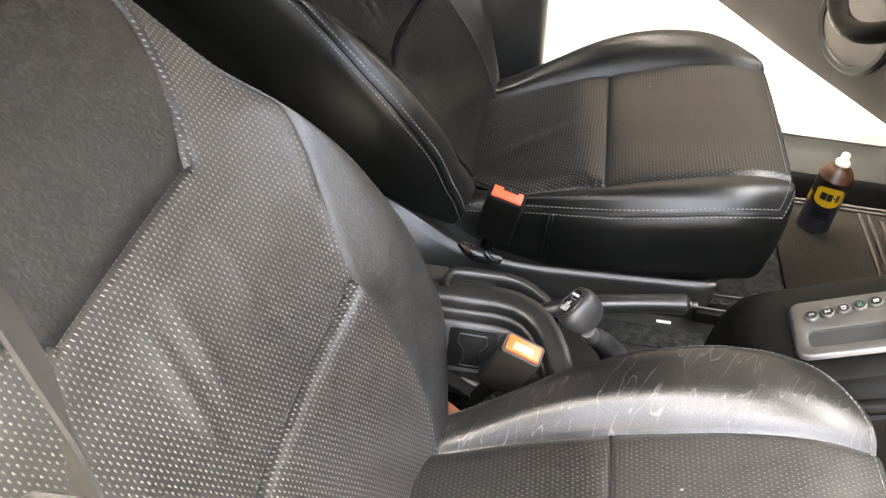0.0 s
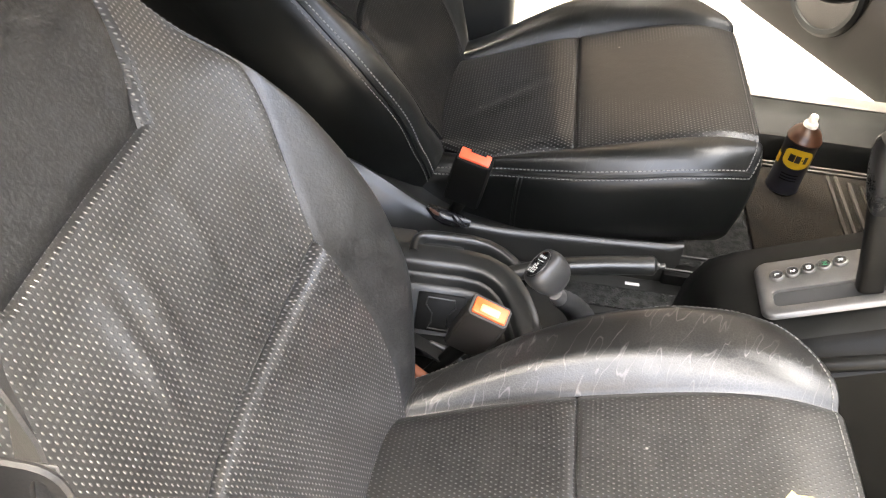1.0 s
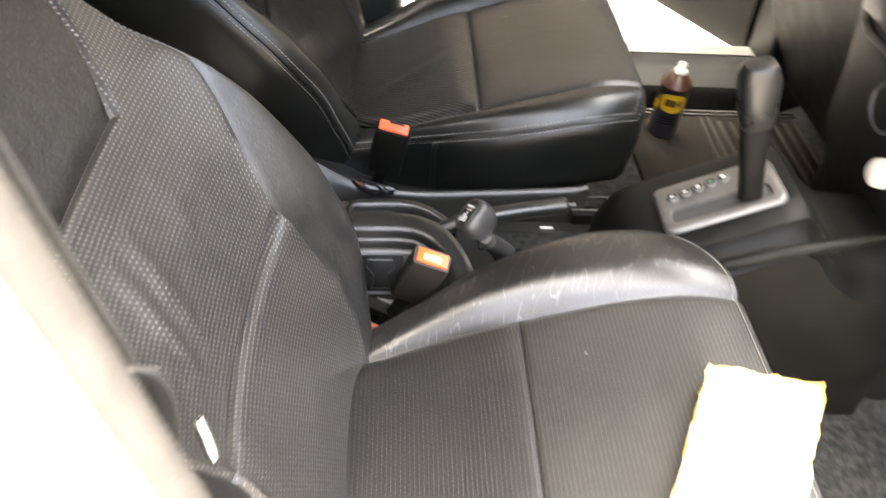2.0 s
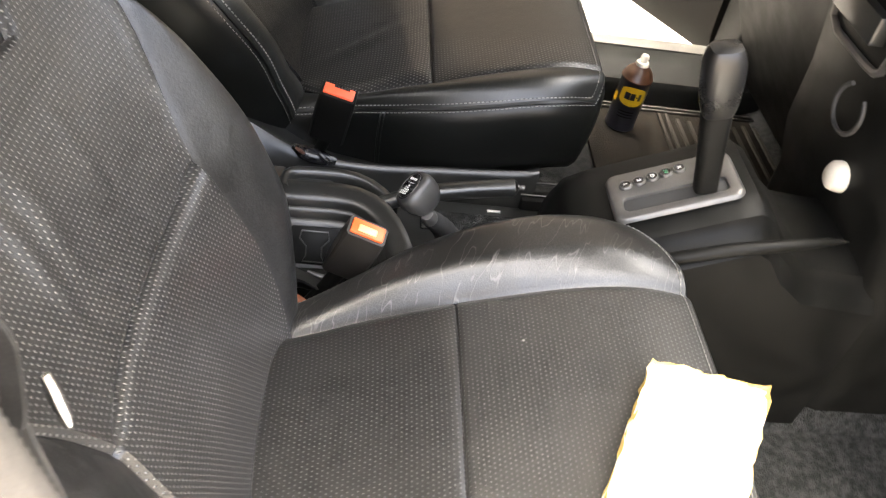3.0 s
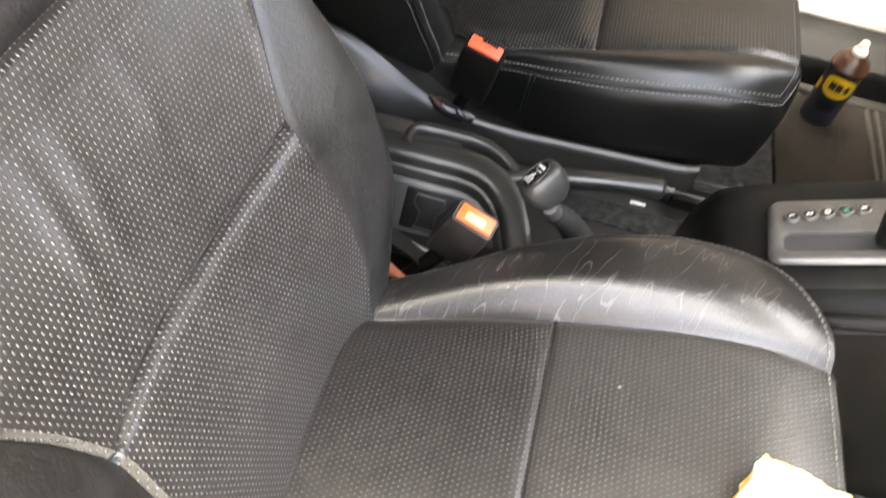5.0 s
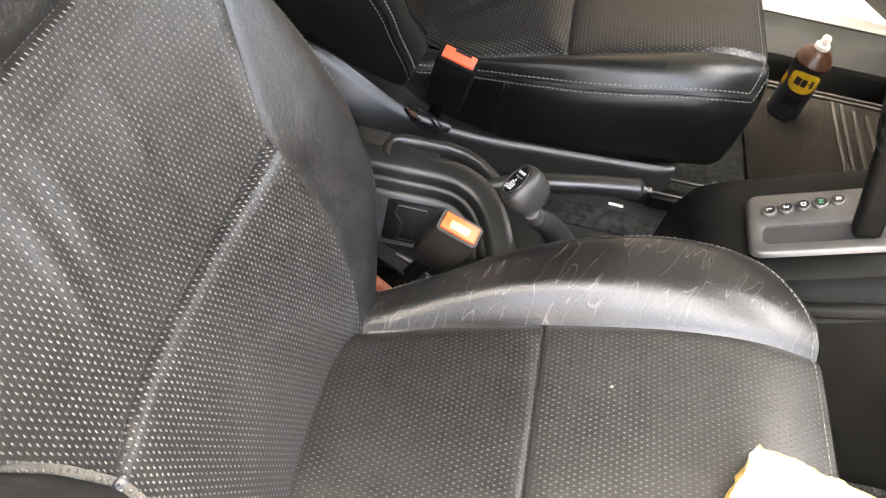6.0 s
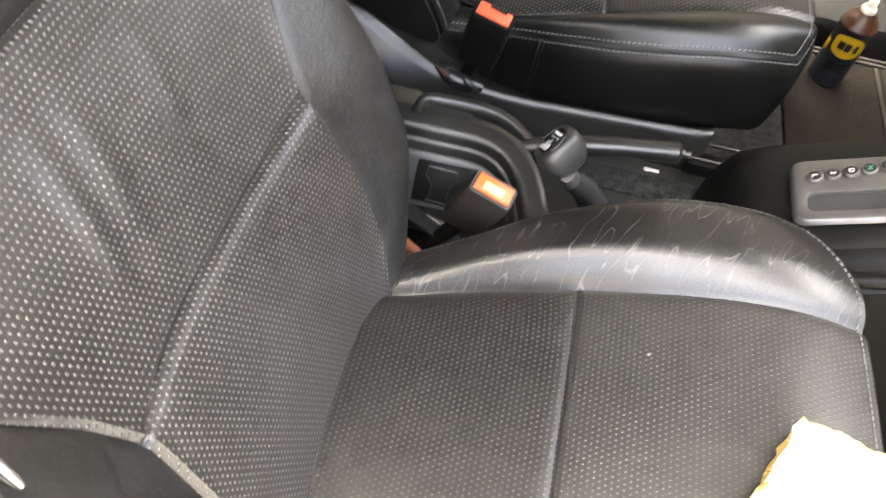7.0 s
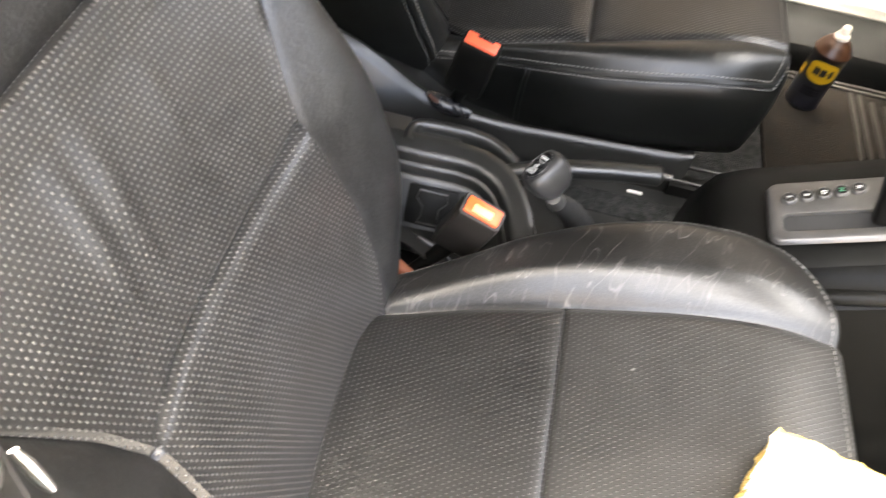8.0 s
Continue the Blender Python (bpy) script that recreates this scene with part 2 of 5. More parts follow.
def part(name, bm, mat, parent=None, label="", angle=42):
    """Links a bmesh, laid out in the world's metres, as one mesh under a thing or a part."""
    at = ORIGIN[parent.name] if parent else Vector()
    bm.transform(Matrix.Translation(-at))
    ob = new(name, mesh_of(name, bm, mat, angle))
    ORIGIN[ob.name] = at
    ob.parent = parent
    if label:
        tagged(ob, label)
    return ob


def solid(name, bm, mat, label, category, group="", kind="", angle=42):
    """A thing that is one mesh; its origin stays at the world's."""
    return tagged(part(name, bm, mat, None, "", angle), label, category, group, kind)


def curve(*pairs, soft=0.03):
    """A smooth function through rough stations."""
    xs, ys = np.array(pairs).T
    dense = np.linspace(xs[0], xs[-1], 400)
    vals = np.interp(dense, xs, ys)
    n = max(1, int(soft / (dense[1] - dense[0])))
    padded = np.pad(vals, n, mode="reflect", reflect_type="odd")
    vals = np.convolve(padded, np.ones(2 * n + 1) / (2 * n + 1), "valid")
    return lambda x: float(np.interp(x, dense, vals))


def lattice(bm, rows, uvs=None, ring=False):
    """Faces over rows of places; uvs: the same rows in metres on the surface."""
    vs = [[bm.verts.new(p) for p in row] for row in rows]
    layer = bm.loops.layers.uv.verify() if uvs else None
    wide = len(rows[0])
    for i in range(len(rows) - 1):
        for j in range(wide if ring else wide - 1):
            k = (j + 1) % wide
            fc = bm.faces.new((vs[i][j], vs[i][k], vs[i + 1][k], vs[i + 1][j]))
            if uvs:
                for lp, (a, b) in zip(fc.loops, ((i, j), (i, k), (i + 1, k), (i + 1, j))):
                    lp[layer].uv = uvs[a][b]
    return vs


def run_lengths(rows, uvs):
    """Sets each v to the length along the surface, so that a pattern is not stretched over rolls."""
    for j in range(len(rows[0])):
        v = uvs[0][j][1]
        for i in range(1, len(rows)):
            v += (Vector(rows[i][j]) - Vector(rows[i - 1][j])).length
            uvs[i][j] = (uvs[i][j][0], v)
    return uvs


def eased(n):
    """Stations from 0 to 1 that lie closer at both ends."""
    return [0.5 - 0.5 * math.cos(math.pi * k / n) for k in range(n + 1)]


def block(bm, lo, hi, bevel=0.0, seg=2, turn=None):
    """A box with rounded edges; turn: a matrix that it is laid through."""
    made = bmesh.ops.create_cube(bm, size=1.0)["verts"]
    for v in made:
        v.co = Vector([lo[k] + (v.co[k] + 0.5) * (hi[k] - lo[k]) for k in range(3)])
    faces = {fc for v in made for fc in v.link_faces}
    if bevel:
        edges = list({e for fc in faces for e in fc.edges})
        out = bmesh.ops.bevel(bm, geom=edges, offset=bevel, segments=seg, profile=0.5, affect="EDGES")
        made = list({v for fc in out["faces"] for v in fc.verts} | {v for v in made if v.is_valid})
    if turn:
        bmesh.ops.transform(bm, matrix=turn, verts=made)
    return made


def tube(bm, places, radii, n=12, caps=True, flat=1.0):
    """A round bar along places; flat squeezes its section."""
    places = [Vector(p) for p in places]
    rows, side = [], None
    for k, p in enumerate(places):
        ahead = (places[min(k + 1, len(places) - 1)] - places[max(k - 1, 0)]).normalized()
        if side is None:
            side = ahead.orthogonal().normalized()
        side = (side - ahead * side.dot(ahead)).normalized()
        other = ahead.cross(side)
        r = radii[k] if isinstance(radii, (list, tuple)) else radii
        rows.append([p + (side * math.cos(a) + other * math.sin(a) * flat) * r for a in [2 * math.pi * j / n for j in range(n)]])
    vs = lattice(bm, rows, ring=True)
    if caps:
        bm.faces.new(vs[0][::-1])
        bm.faces.new(vs[-1])


def turned(bm, stations, m, n=24):
    """A body of revolution: stations of (radius, height) about z, laid through m."""
    rows = [[m @ Vector((max(r, 1e-5) * math.cos(a), max(r, 1e-5) * math.sin(a), h)) for a in [2 * math.pi * j / n for j in range(n)]] for r, h in stations]
    lattice(bm, rows, ring=True)
    bmesh.ops.remove_doubles(bm, verts=bm.verts, dist=2e-5)


def frame_of(at, x, z):
    """A matrix at a place with its x and z axes."""
    x, z = Vector(x).normalized(), Vector(z).normalized()
    y = z.cross(x).normalized()
    x = y.cross(z).normalized()
    return Matrix.Translation(at) @ Matrix((x, y, z)).transposed().to_4x4()


def stitches(bm, line, ups, length=0.0040, gap=0.0013, wide=0.0007):
    """A row of thread stitches along a dense line; ups: the surface's outward direction at each place."""
    far, k, start, on = 0.0, 0, 0, True
    for k in range(1, len(line)):
        far += (line[k] - line[k - 1]).length
        if far > (length if on else gap):
            if on:
                a, b = line[start], line[k]
                up = ups[start].normalized()
                d = (b - a).normalized()
                s = d.cross(up).normalized() * wide * 0.5
                low, high = up * -0.0006, up * 0.0007
                q = [bm.verts.new(p) for p in (a + s + low, a - s + low, b - s + low, b + s + low)]
                ma, mb = a.lerp(b, 0.15), a.lerp(b, 0.85)
                h = [bm.verts.new(p + high) for p in (ma + s * 0.6, ma - s * 0.6, mb - s * 0.6, mb + s * 0.6)]
                bm.faces.new(h)
                for i in range(4):
                    bm.faces.new((q[i], q[(i + 1) % 4], h[(i + 1) % 4], h[i]))
            far, start, on = 0.0, k, not on


def dense(points, step=0.0006):
    """A polyline cut into short even steps."""
    out = [Vector(points[0])]
    for a, b in zip(points, points[1:]):
        a, b = Vector(a), Vector(b)
        n = max(1, round((b - a).length / step))
        out += [a.lerp(b, (k + 1) / n) for k in range(n)]
    return out


# ---- the seats ----
NEAR_SEAT = Vector((0.0, 0.427, 0.0))
FAR_SEAT = Vector((-0.014, 1.176, 0.0))
BACK_FOOT, BACK_OUT, BACK_UP = Vector(), Vector(), Vector()
ACROSS = Vector((0, 1, 0))
back_seam = curve((-0.06, 0.125), (0.0, 0.130), (0.05, 0.150), (0.12, 0.155), (0.205, 0.150), (0.25, 0.165), (0.30, 0.190), (0.33, 0.206), (0.355, 0.2175), (0.372, 0.2215), (0.40, 0.2165), (0.43, 0.211), (0.50, 0.196), (0.66, 0.155), soft=0.010)
back_edge = curve((-0.06, 0.174), (0.0, 0.193), (0.05, 0.217), (0.11, 0.236), (0.18, 0.248), (0.25, 0.247), (0.31, 0.240), (0.37, 0.222), (0.43, 0.211), (0.50, 0.196), (0.66, 0.155), soft=0.02)
back_lie = curve((-0.06, -0.01), (0.0, 0.006), (0.10, 0.016), (0.205, 0.010), (0.30, 0.000), (0.385, -0.018), (0.50, -0.036), (0.60, -0.055), (0.66, -0.075), soft=0.03)
back_puff = curve((-0.06, 0.006), (0.0, 0.012), (0.10, 0.016), (0.22, 0.015), (0.30, 0.010), (0.36, 0.005), (0.40, 0.002), (0.66, 0.001), soft=0.03)
back_ridge = curve((-0.06, -0.010), (0.0, 0.002), (0.05, 0.014), (0.11, 0.030), (0.20, 0.036), (0.31, 0.031), (0.37, 0.027), (0.43, 0.015), (0.50, 0.006), (0.66, 0.0), soft=0.03)
SHIELD_FOOT, SHIELD_HALF, BACK_TOP = 0.396, 0.094, 0.62
back_rise = curve((-0.06, 0.008), (0.10, 0.010), (0.20, 0.011), (0.28, 0.018), (0.34, 0.025), (0.37, 0.026), (0.43, 0.015), (0.50, 0.006), (0.66, 0.0), soft=0.03)
shield_edge = curve((0.30, 0.094), (0.396, 0.094), (0.415, 0.112), (0.433, 0.128), (0.467, 0.152), (0.501, 0.169), (0.55, 0.178), (0.70, 0.18), soft=0.008)


def back_half(s):
    """From the middle of the backrest to the seam of its bolster; the bolster dies out near the shoulder."""
    return min(back_seam(s), back_edge(s) - 0.003)


def shield_half(s):
    return min(shield_edge(s), back_half(s) - 0.006)


crease_run = curve((-1.0, 0.207), (-0.85, 0.213), (-0.6, 0.217), (-0.3, 0.218), (0.0, 0.215), (0.4, 0.212), (0.7, 0.212), (1.0, 0.219), soft=0.12)


def crease_at(v):
    """How high the seam across the backrest runs, from edge to edge (v from -1 to 1)."""
    return crease_run(max(-1.0, min(1.0, v)))


def dip(x, wide=0.005):
    return math.exp(-((x / wide) ** 2))


def on_back(s, w, out):
    return BACK_FOOT + BACK_UP * s + ACROSS * w + BACK_OUT * out


def edge_roll(s):
    """How far the side edges fall back above the bolsters."""
    t = min(1.0, max(0.0, (s - 0.365) / 0.07))
    return 0.013 * t * t * (3 - 2 * t)


def back_insert(s, w):
    b = back_half(s)
    v = max(-1.0, min(1.0, w / b))
    out = back_lie(s) + back_rise(s) * abs(v) ** 2.6 - edge_roll(s) * max(0.0, (abs(v) - 0.62) / 0.38) ** 2
    out -= 0.003 * dip(b - abs(w), 0.003) + 0.004 * dip(s - crease_at(v), 0.0022)
    out += 0.0022 * dip(b - abs(w) - 0.005, 0.004)
    # the lower pad rolls over into the seam
    low = crease_at(v) - s
    if low > 0:
        out += (0.0085 + 0.008 * max(0.0, v) ** 2) * (1 - math.exp(-low / 0.011)) * math.exp(-low / 0.075) * min(1.0, (1 - abs(v)) * (20 if v > 0 else 6))
    if s > SHIELD_FOOT - 0.03:
        half = shield_half(max(s, SHIELD_FOOT))
        near = max(abs(w) - half, SHIELD_FOOT - s)
        out += -0.0036 * dip(near, 0.0030)
        if near > 0:
            out += 0.0030 * (1 - math.exp(-near / 0.004)) * math.exp(-near / 0.020) * min(1.0, max(0.0, (b - abs(w)) / 0.02))
    for at, tall in ((-0.036, 1.0), (-0.070, 0.9), (0.045, 0.35)):
        lean = at + (s - 0.28) * 0.33
        out += 0.0052 * tall * dip(w - lean, 0.0075) * dip(s - 0.312, 0.045)
    return on_back(s, w, out)


def back_bolster(s, k, side):
    b, e = back_half(s), back_edge(s)
    w = b + (e - b) * k
    out = back_lie(s) + back_rise(s) - edge_roll(s) + (back_ridge(s) - back_rise(s)) * (1.12 * k - 0.12 * k**6) + 0.9 * back_puff(s) * math.sin(math.pi * k**1.4)
    out -= 0.003 * dip(w - b, 0.003) + 0.003 * dip(e - w, 0.005)
    return on_back(s, side * w, out)


pad_seam = curve((-0.03, 0.118), (0.03, 0.124), (0.12, 0.138), (0.215, 0.144), (0.32, 0.143), (0.40, 0.138), (0.47, 0.132), soft=0.02)
pad_edge = curve((-0.03, 0.172), (0.0, 0.180), (0.06, 0.190), (0.12, 0.206), (0.17, 0.224), (0.23, 0.240), (0.30, 0.247), (0.38, 0.243), (0.44, 0.228), (0.47, 0.212), soft=0.02)
pad_lie = curve((-0.03, 0.262), (0.03, 0.274), (0.10, 0.297), (0.215, 0.337), (0.30, 0.366), (0.377, 0.388), (0.43, 0.397), (0.47, 0.396), soft=0.03)
pad_puff = curve((-0.03, 0.006), (0.05, 0.019), (0.12, 0.036), (0.18, 0.050), (0.25, 0.054), (0.33, 0.042), (0.40, 0.024), (0.47, 0.012), soft=0.03)
PUFF = {-1: 1.0, 1: 1.0, "corner": 0.062, "inner_corner": 0.062, "fold": 0.0, "shift": 0.0, "crown": 0.032}
PAD_REAR, PAD_FRONT, PAD_CROSS = -0.03, 0.452, 0.215


def pad_place(u, v):
    """Fore-and-aft place of a station u (0 rear, 1 front); the front corners are rounded."""
    corner = max(0.0, abs(v) - 0.50) / 0.50
    return PAD_REAR + u * (PAD_FRONT - PAD_REAR - PUFF["corner" if v > 0 else "inner_corner"] * corner**3.2)


def front_roll(u):
    return -0.011 * max(0.0, (u - 0.74) / 0.26) ** 2.4


def pad_half(x, side):
    """From the middle to the seam of the bolster on one side."""
    return pad_seam(x) + (PUFF["shift"] * min(1.0, max(0.0, (x + 0.02) / 0.12)) if side < 0 else 0.0)


def rear_lift(x):
    """How far the cushion is pushed up towards the backrest."""
    return PUFF["crown"] * min(1.0, max(0.0, (0.20 - x) / 0.17)) ** 1.3


def cross_roll(x):
    """How the rear panel swells up behind the cross seam."""
    back = max(0.0, PAD_CROSS - x)
    return 0.022 * (1 - math.exp(-back / 0.032)) * math.exp(-back / 0.08)


def pad_insert(u, q):
    x = pad_place(u, q * 0.55)
    b = pad_half(x, q)
    w = q * b
    z = pad_lie(x) + front_roll(u) + 0.003 * (1 - q * q) + rear_lift(x) * (1 - max(0.0, q) ** 4)
    z -= 0.005 * dip(b - abs(w)) + 0.003 * dip(x - PAD_CROSS, 0.0016)
    back = PAD_CROSS - x
    if back > 0:
        z += cross_roll(x) * (1.0 if q < 0 and PUFF["crown"] > 0.02 else min(1.0, (1 - abs(q)) * 8))
    else:
        z += 0.0055 * (1 - math.exp(back / 0.020)) * math.exp(back / 0.11) * min(1.0, (1 - abs(q)) * 6)
    across = (w + 0.055) - (x - 0.10) * 0.55
    z += PUFF["fold"] * dip(across, 0.009) * dip(x - 0.115, 0.045)
    z -= PUFF["fold"] * 0.7 * dip(across - 0.016, 0.008) * dip(x - 0.125, 0.04)
    return Vector((x, w, z)), (w, x)


def swell(k):
    """The section of a cushion bolster: a slope up from the seam to a knee, a flatter crest, then over the edge."""
    knee, high, crest = PUFF["knee"]
    start, fall, power = PUFF["fall"]
    top = high * k / knee if k < knee else high + (crest - high) * (1 - (1 - min(1.0, (k - knee) / (0.80 - knee))) ** 1.2)
    return top - fall * (max(0.0, k - start) / (1 - start)) ** power


def pad_bolster(u, k, side):
    x = pad_place(u, side * (0.55 + 0.45 * k))
    b, e = pad_half(x, side), pad_edge(x)
    w = b + (e - b) * k * (1 - PUFF["round"] * (1.0 if side > 0 else 0.25) * max(0.0, (u - 0.86) / 0.14) ** 2)
    z = pad_lie(x) + front_roll(u) + PUFF[side] * pad_puff(x) * swell(k) - 0.004 * k**3 + (rear_lift(x) + cross_roll(x) * (1 - k) if side < 0 and PUFF["crown"] > 0.02 else 0.0)
    z -= 0.005 * dip(w - b, 0.006) + PUFF["tail"] * k * min(1.0, max(0.0, (0.15 - x) / 0.12)) + PUFF["droop"] * k**2 * min(1.0, max(0.0, (x - 0.19) / 0.24)) ** 1.25
    return Vector((x, side * w, z))


def rim_of_pad(side=1.0, end=1.0):
    """The stitched edge of the cushion: along one side, round the front and back along the other."""
    us = [end * k / 40 for k in range(41)]
    one = [pad_bolster(u, side, -1) for u in us]
    front = [pad_bolster(end, side * (1 - k / 12), -1) for k in range(1, 13)]
    front += [pad_insert(end, -1 + k / 15)[0] for k in range(1, 30)]
    front += [pad_bolster(end, side * k / 12, 1) for k in range(0, 12)]
    return one + front + [pad_bolster(u, side, 1) for u in us[::-1]]


def make_seat(name, label, recline, foot, inner_puff, hide):
    """A seat about its own middle; recline: degrees by which the backrest leans back from its foot."""
    a = radians(recline)
    PUFF[-1] = inner_puff
    # the driver backrest takes darker copies of these leathers, standing in for shade
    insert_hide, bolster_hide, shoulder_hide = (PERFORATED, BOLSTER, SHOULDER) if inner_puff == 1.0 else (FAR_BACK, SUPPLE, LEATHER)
    if inner_puff == 1.0:
        PUFF.update(corner=0.062, inner_corner=0.062, fold=0.0, shift=0.0, crown=0.026, round=0.0, droop=0.0, tail=0.019, knee=(0.30, 0.54, 0.60), fall=(0.72, 0.34, 3.0))
    else:
        PUFF.update(corner=0.054, inner_corner=0.012, fold=0.0065, shift=0.042, crown=0.006, round=0.42, droop=0.018, tail=0.0, knee=(0.20, 0.42, 1.0), fall=(0.48, 1.0, 2.2))
    BACK_FOOT[:] = foot
    BACK_OUT[:] = math.cos(a), 0, math.sin(a)
    BACK_UP[:] = -math.sin(a), 0, math.cos(a)
    seat = thing(name, (0, 0, 0.06), label, "car seat", "front seats")
    # cushion inserts, behind and before the cross seam
    cut = (PAD_CROSS - PAD_REAR) / (PAD_FRONT - PAD_REAR)
    for name, lo, hi in (("cushion_rear_panel", 0.0, cut), ("cushion_front_panel", cut, 1.0)):
        bm = bmesh.new()
        cells = [[pad_insert(lo + (hi - lo) * a, 2 * q - 1) for q in eased(34)] for a in eased(44)]
        lattice(bm, [[c[0] for c in r] for r in cells], run_lengths([[c[0] for c in r] for r in cells], [[c[1] for c in r] for r in cells]))
        # the driver seat's rear insert uses the shaded copy
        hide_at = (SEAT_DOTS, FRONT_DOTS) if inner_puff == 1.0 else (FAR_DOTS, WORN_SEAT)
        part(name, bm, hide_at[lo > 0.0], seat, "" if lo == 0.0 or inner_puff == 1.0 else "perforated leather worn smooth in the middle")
    for side in (-1, 1):
        bm = bmesh.new()
        lattice(bm, [[pad_bolster(u, k, side) for k in eased(16)] for u in [i / 44 for i in range(45)]])
        part("cushion_bolster", bm, hide, seat, "smooth creased leather cushion bolster")
    # skirt below the stitched edge
    rim = rim_of_pad()
    outs = []
    for k, p in enumerate(rim):
        d = rim[min(k + 1, len(rim) - 1)] - rim[max(k - 1, 0)]
        outs.append(Vector((d.y, -d.x, 0)).normalized() * -1)
    mid = Vector((0.2, 0, 0))
    outs = [o if o.dot(p - mid) > 0 else -o for o, p in zip(outs, rim)]
    bm = bmesh.new()
    rows = []
    for o, z in ((0.0, 0.0), (0.003, -0.003), (0.0015, -0.0055), (0.005, -0.009), (0.009, -0.025), (0.010, -0.05), (0.007, -0.08), (0.001, -0.108), (-0.010, -0.126), (-0.035, -0.138)):
        rows.append([p + q * o + Vector((0, 0, z)) for p, q in zip(rim, outs)])
    lattice(bm, rows)
    part("cushion_skirt", bm, LEATHER, seat, "smooth black leather cushion side")
    at = min(range(41), key=lambda k: abs(rim[k].x - 0.150))
    bm = bmesh.new()
    for shift, wide in ((0, 0.0013), (1, 0.0007)):
        tube(bm, [row[at].lerp(row[at + 1], 0.45 * shift) + outs[at] * 0.0004 for row in rows[2:9]], wide, 6)
    part("skirt_seam", bm, LEATHER, seat, "upright sewn seam")
    bm = bmesh.new()
    inner = dense([p + Vector((0, 0, 0.0006)) for p in rim_of_pad(0.972, 0.988)])
    stitches(bm, inner, [Vector((0, 0, 1)) for _ in inner])
    outer = dense([p + q * 0.0036 + Vector((0, 0, -0.0068)) for p, q in zip(rim, outs)])
    stitches(bm, outer, [Vector((p.x * 0.3, p.y, 0)).normalized() + Vector((0, 0, 0.4)) for p in outer])
    tagged(part("cushion_stitching", bm, STITCH, seat, "white thread in a double row"), kind="stuff")
    # backrest
    bm = bmesh.new()
    qs = [2 * q - 1 for q in eased(36)]
    rows, uvs = [], []
    for a in eased(46):
        rows.append([])
        uvs.append([])
        for q in qs:
            s = -0.06 + a * (crease_at(q) + 0.06)
            w = q * back_half(s)
            rows[-1].append(back_insert(s, w))
            uvs[-1].append((w, s))
    lattice(bm, rows, run_lengths(rows, uvs))
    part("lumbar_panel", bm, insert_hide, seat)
    bm = bmesh.new()
    rows, uvs = [], []
    edge_at = SHIELD_HALF / back_half(SHIELD_FOOT)
    qs = sorted({-1 + (1 - edge_at) * e for e in eased(12)} | {edge_at * (2 * e - 1) for e in eased(26)} | {edge_at + (1 - edge_at) * e for e in eased(12)})
    qs = [q for k, q in enumerate(qs) if k == 0 or q - qs[k - 1] > 1e-6]
    for a in eased(46):
        rows.append([])
        uvs.append([])
        for q in qs:
            s = crease_at(q) + a * (SHIELD_FOOT - crease_at(q))
            w = q * back_half(s)
            rows[-1].append(back_insert(s, w))
            uvs[-1].append((w, s))
    lattice(bm, rows, uvs)
    for side in (-1, 1):
        rows, uvs = [], []
        for i in range(25):
            s = SHIELD_FOOT + (BACK_TOP - SHIELD_FOOT) * i / 24
            ws = [shield_half(s) + max(0.004, back_half(s) - shield_half(s)) * e for e in eased(12)]
            rows.append([back_insert(s, side * w) for w in ws])
            uvs.append([(side * w, s) for w in ws])
        lattice(bm, rows, uvs)
    bmesh.ops.remove_doubles(bm, verts=bm.verts, dist=2e-5)
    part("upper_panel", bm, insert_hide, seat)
    bm = bmesh.new()
    rows = []
    for i in range(25):
        s = SHIELD_FOOT + (BACK_TOP - SHIELD_FOOT) * (i / 24)
        rows.append([back_insert(s, shield_half(s) * (2 * e - 1)) for e in eased(24)])
    lattice(bm, rows)
    part("shoulder_panel", bm, shoulder_hide, seat, "smooth grained leather shoulder panel")
    tops = [-0.06 + (BACK_TOP + 0.06) * i / 60 for i in range(61)]
    for side in (-1, 1):
        bm = bmesh.new()
        lattice(bm, [[back_bolster(s, k, side) for k in eased(16)] for s in tops])
        part("back_bolster", bm, bolster_hide, seat, "smooth leather backrest bolster")
        bm = bmesh.new()
        rows = []
        for s in tops:
            p = back_bolster(s, 1.0, side)
            rows.append([p + ACROSS * side * o + BACK_OUT * d for o, d in ((0, 0), (0.003, -0.002), (0.001, -0.005), (0.004, -0.009), (0.009, -0.03), (0.011, -0.07), (0.008, -0.105), (-0.004, -0.128), (-0.03, -0.138))])
        lattice(bm, rows)
        part("back_side", bm, LEATHER, seat, "smooth leather side of the backrest")
        bm = bmesh.new()
        inner = dense([back_bolster(s, 0.965, side) + BACK_OUT * 0.0006 for s in tops])
        stitches(bm, inner, [BACK_OUT for _ in inner])
        outer = dense([back_bolster(s, 1.0, side) + ACROSS * side * 0.0042 + BACK_OUT * -0.0086 for s in tops])
        stitches(bm, outer, [ACROSS * side + BACK_OUT * 0.3 for _ in outer])
        tagged(part("back_stitching", bm, STITCH, seat, "white thread in a double row"), kind="stuff")
    bm = bmesh.new()
    rows = []
    for s in tops:
        l = back_bolster(s, 1.0, -1) + BACK_OUT * -0.136 + ACROSS * 0.03
        r = back_bolster(s, 1.0, 1) + BACK_OUT * -0.136 - ACROSS * 0.03
        rows.append([l.lerp(r, k / 8) for k in range(9)])
    l, r = back_bolster(BACK_TOP, 1.0, -1), back_bolster(BACK_TOP, 1.0, 1)
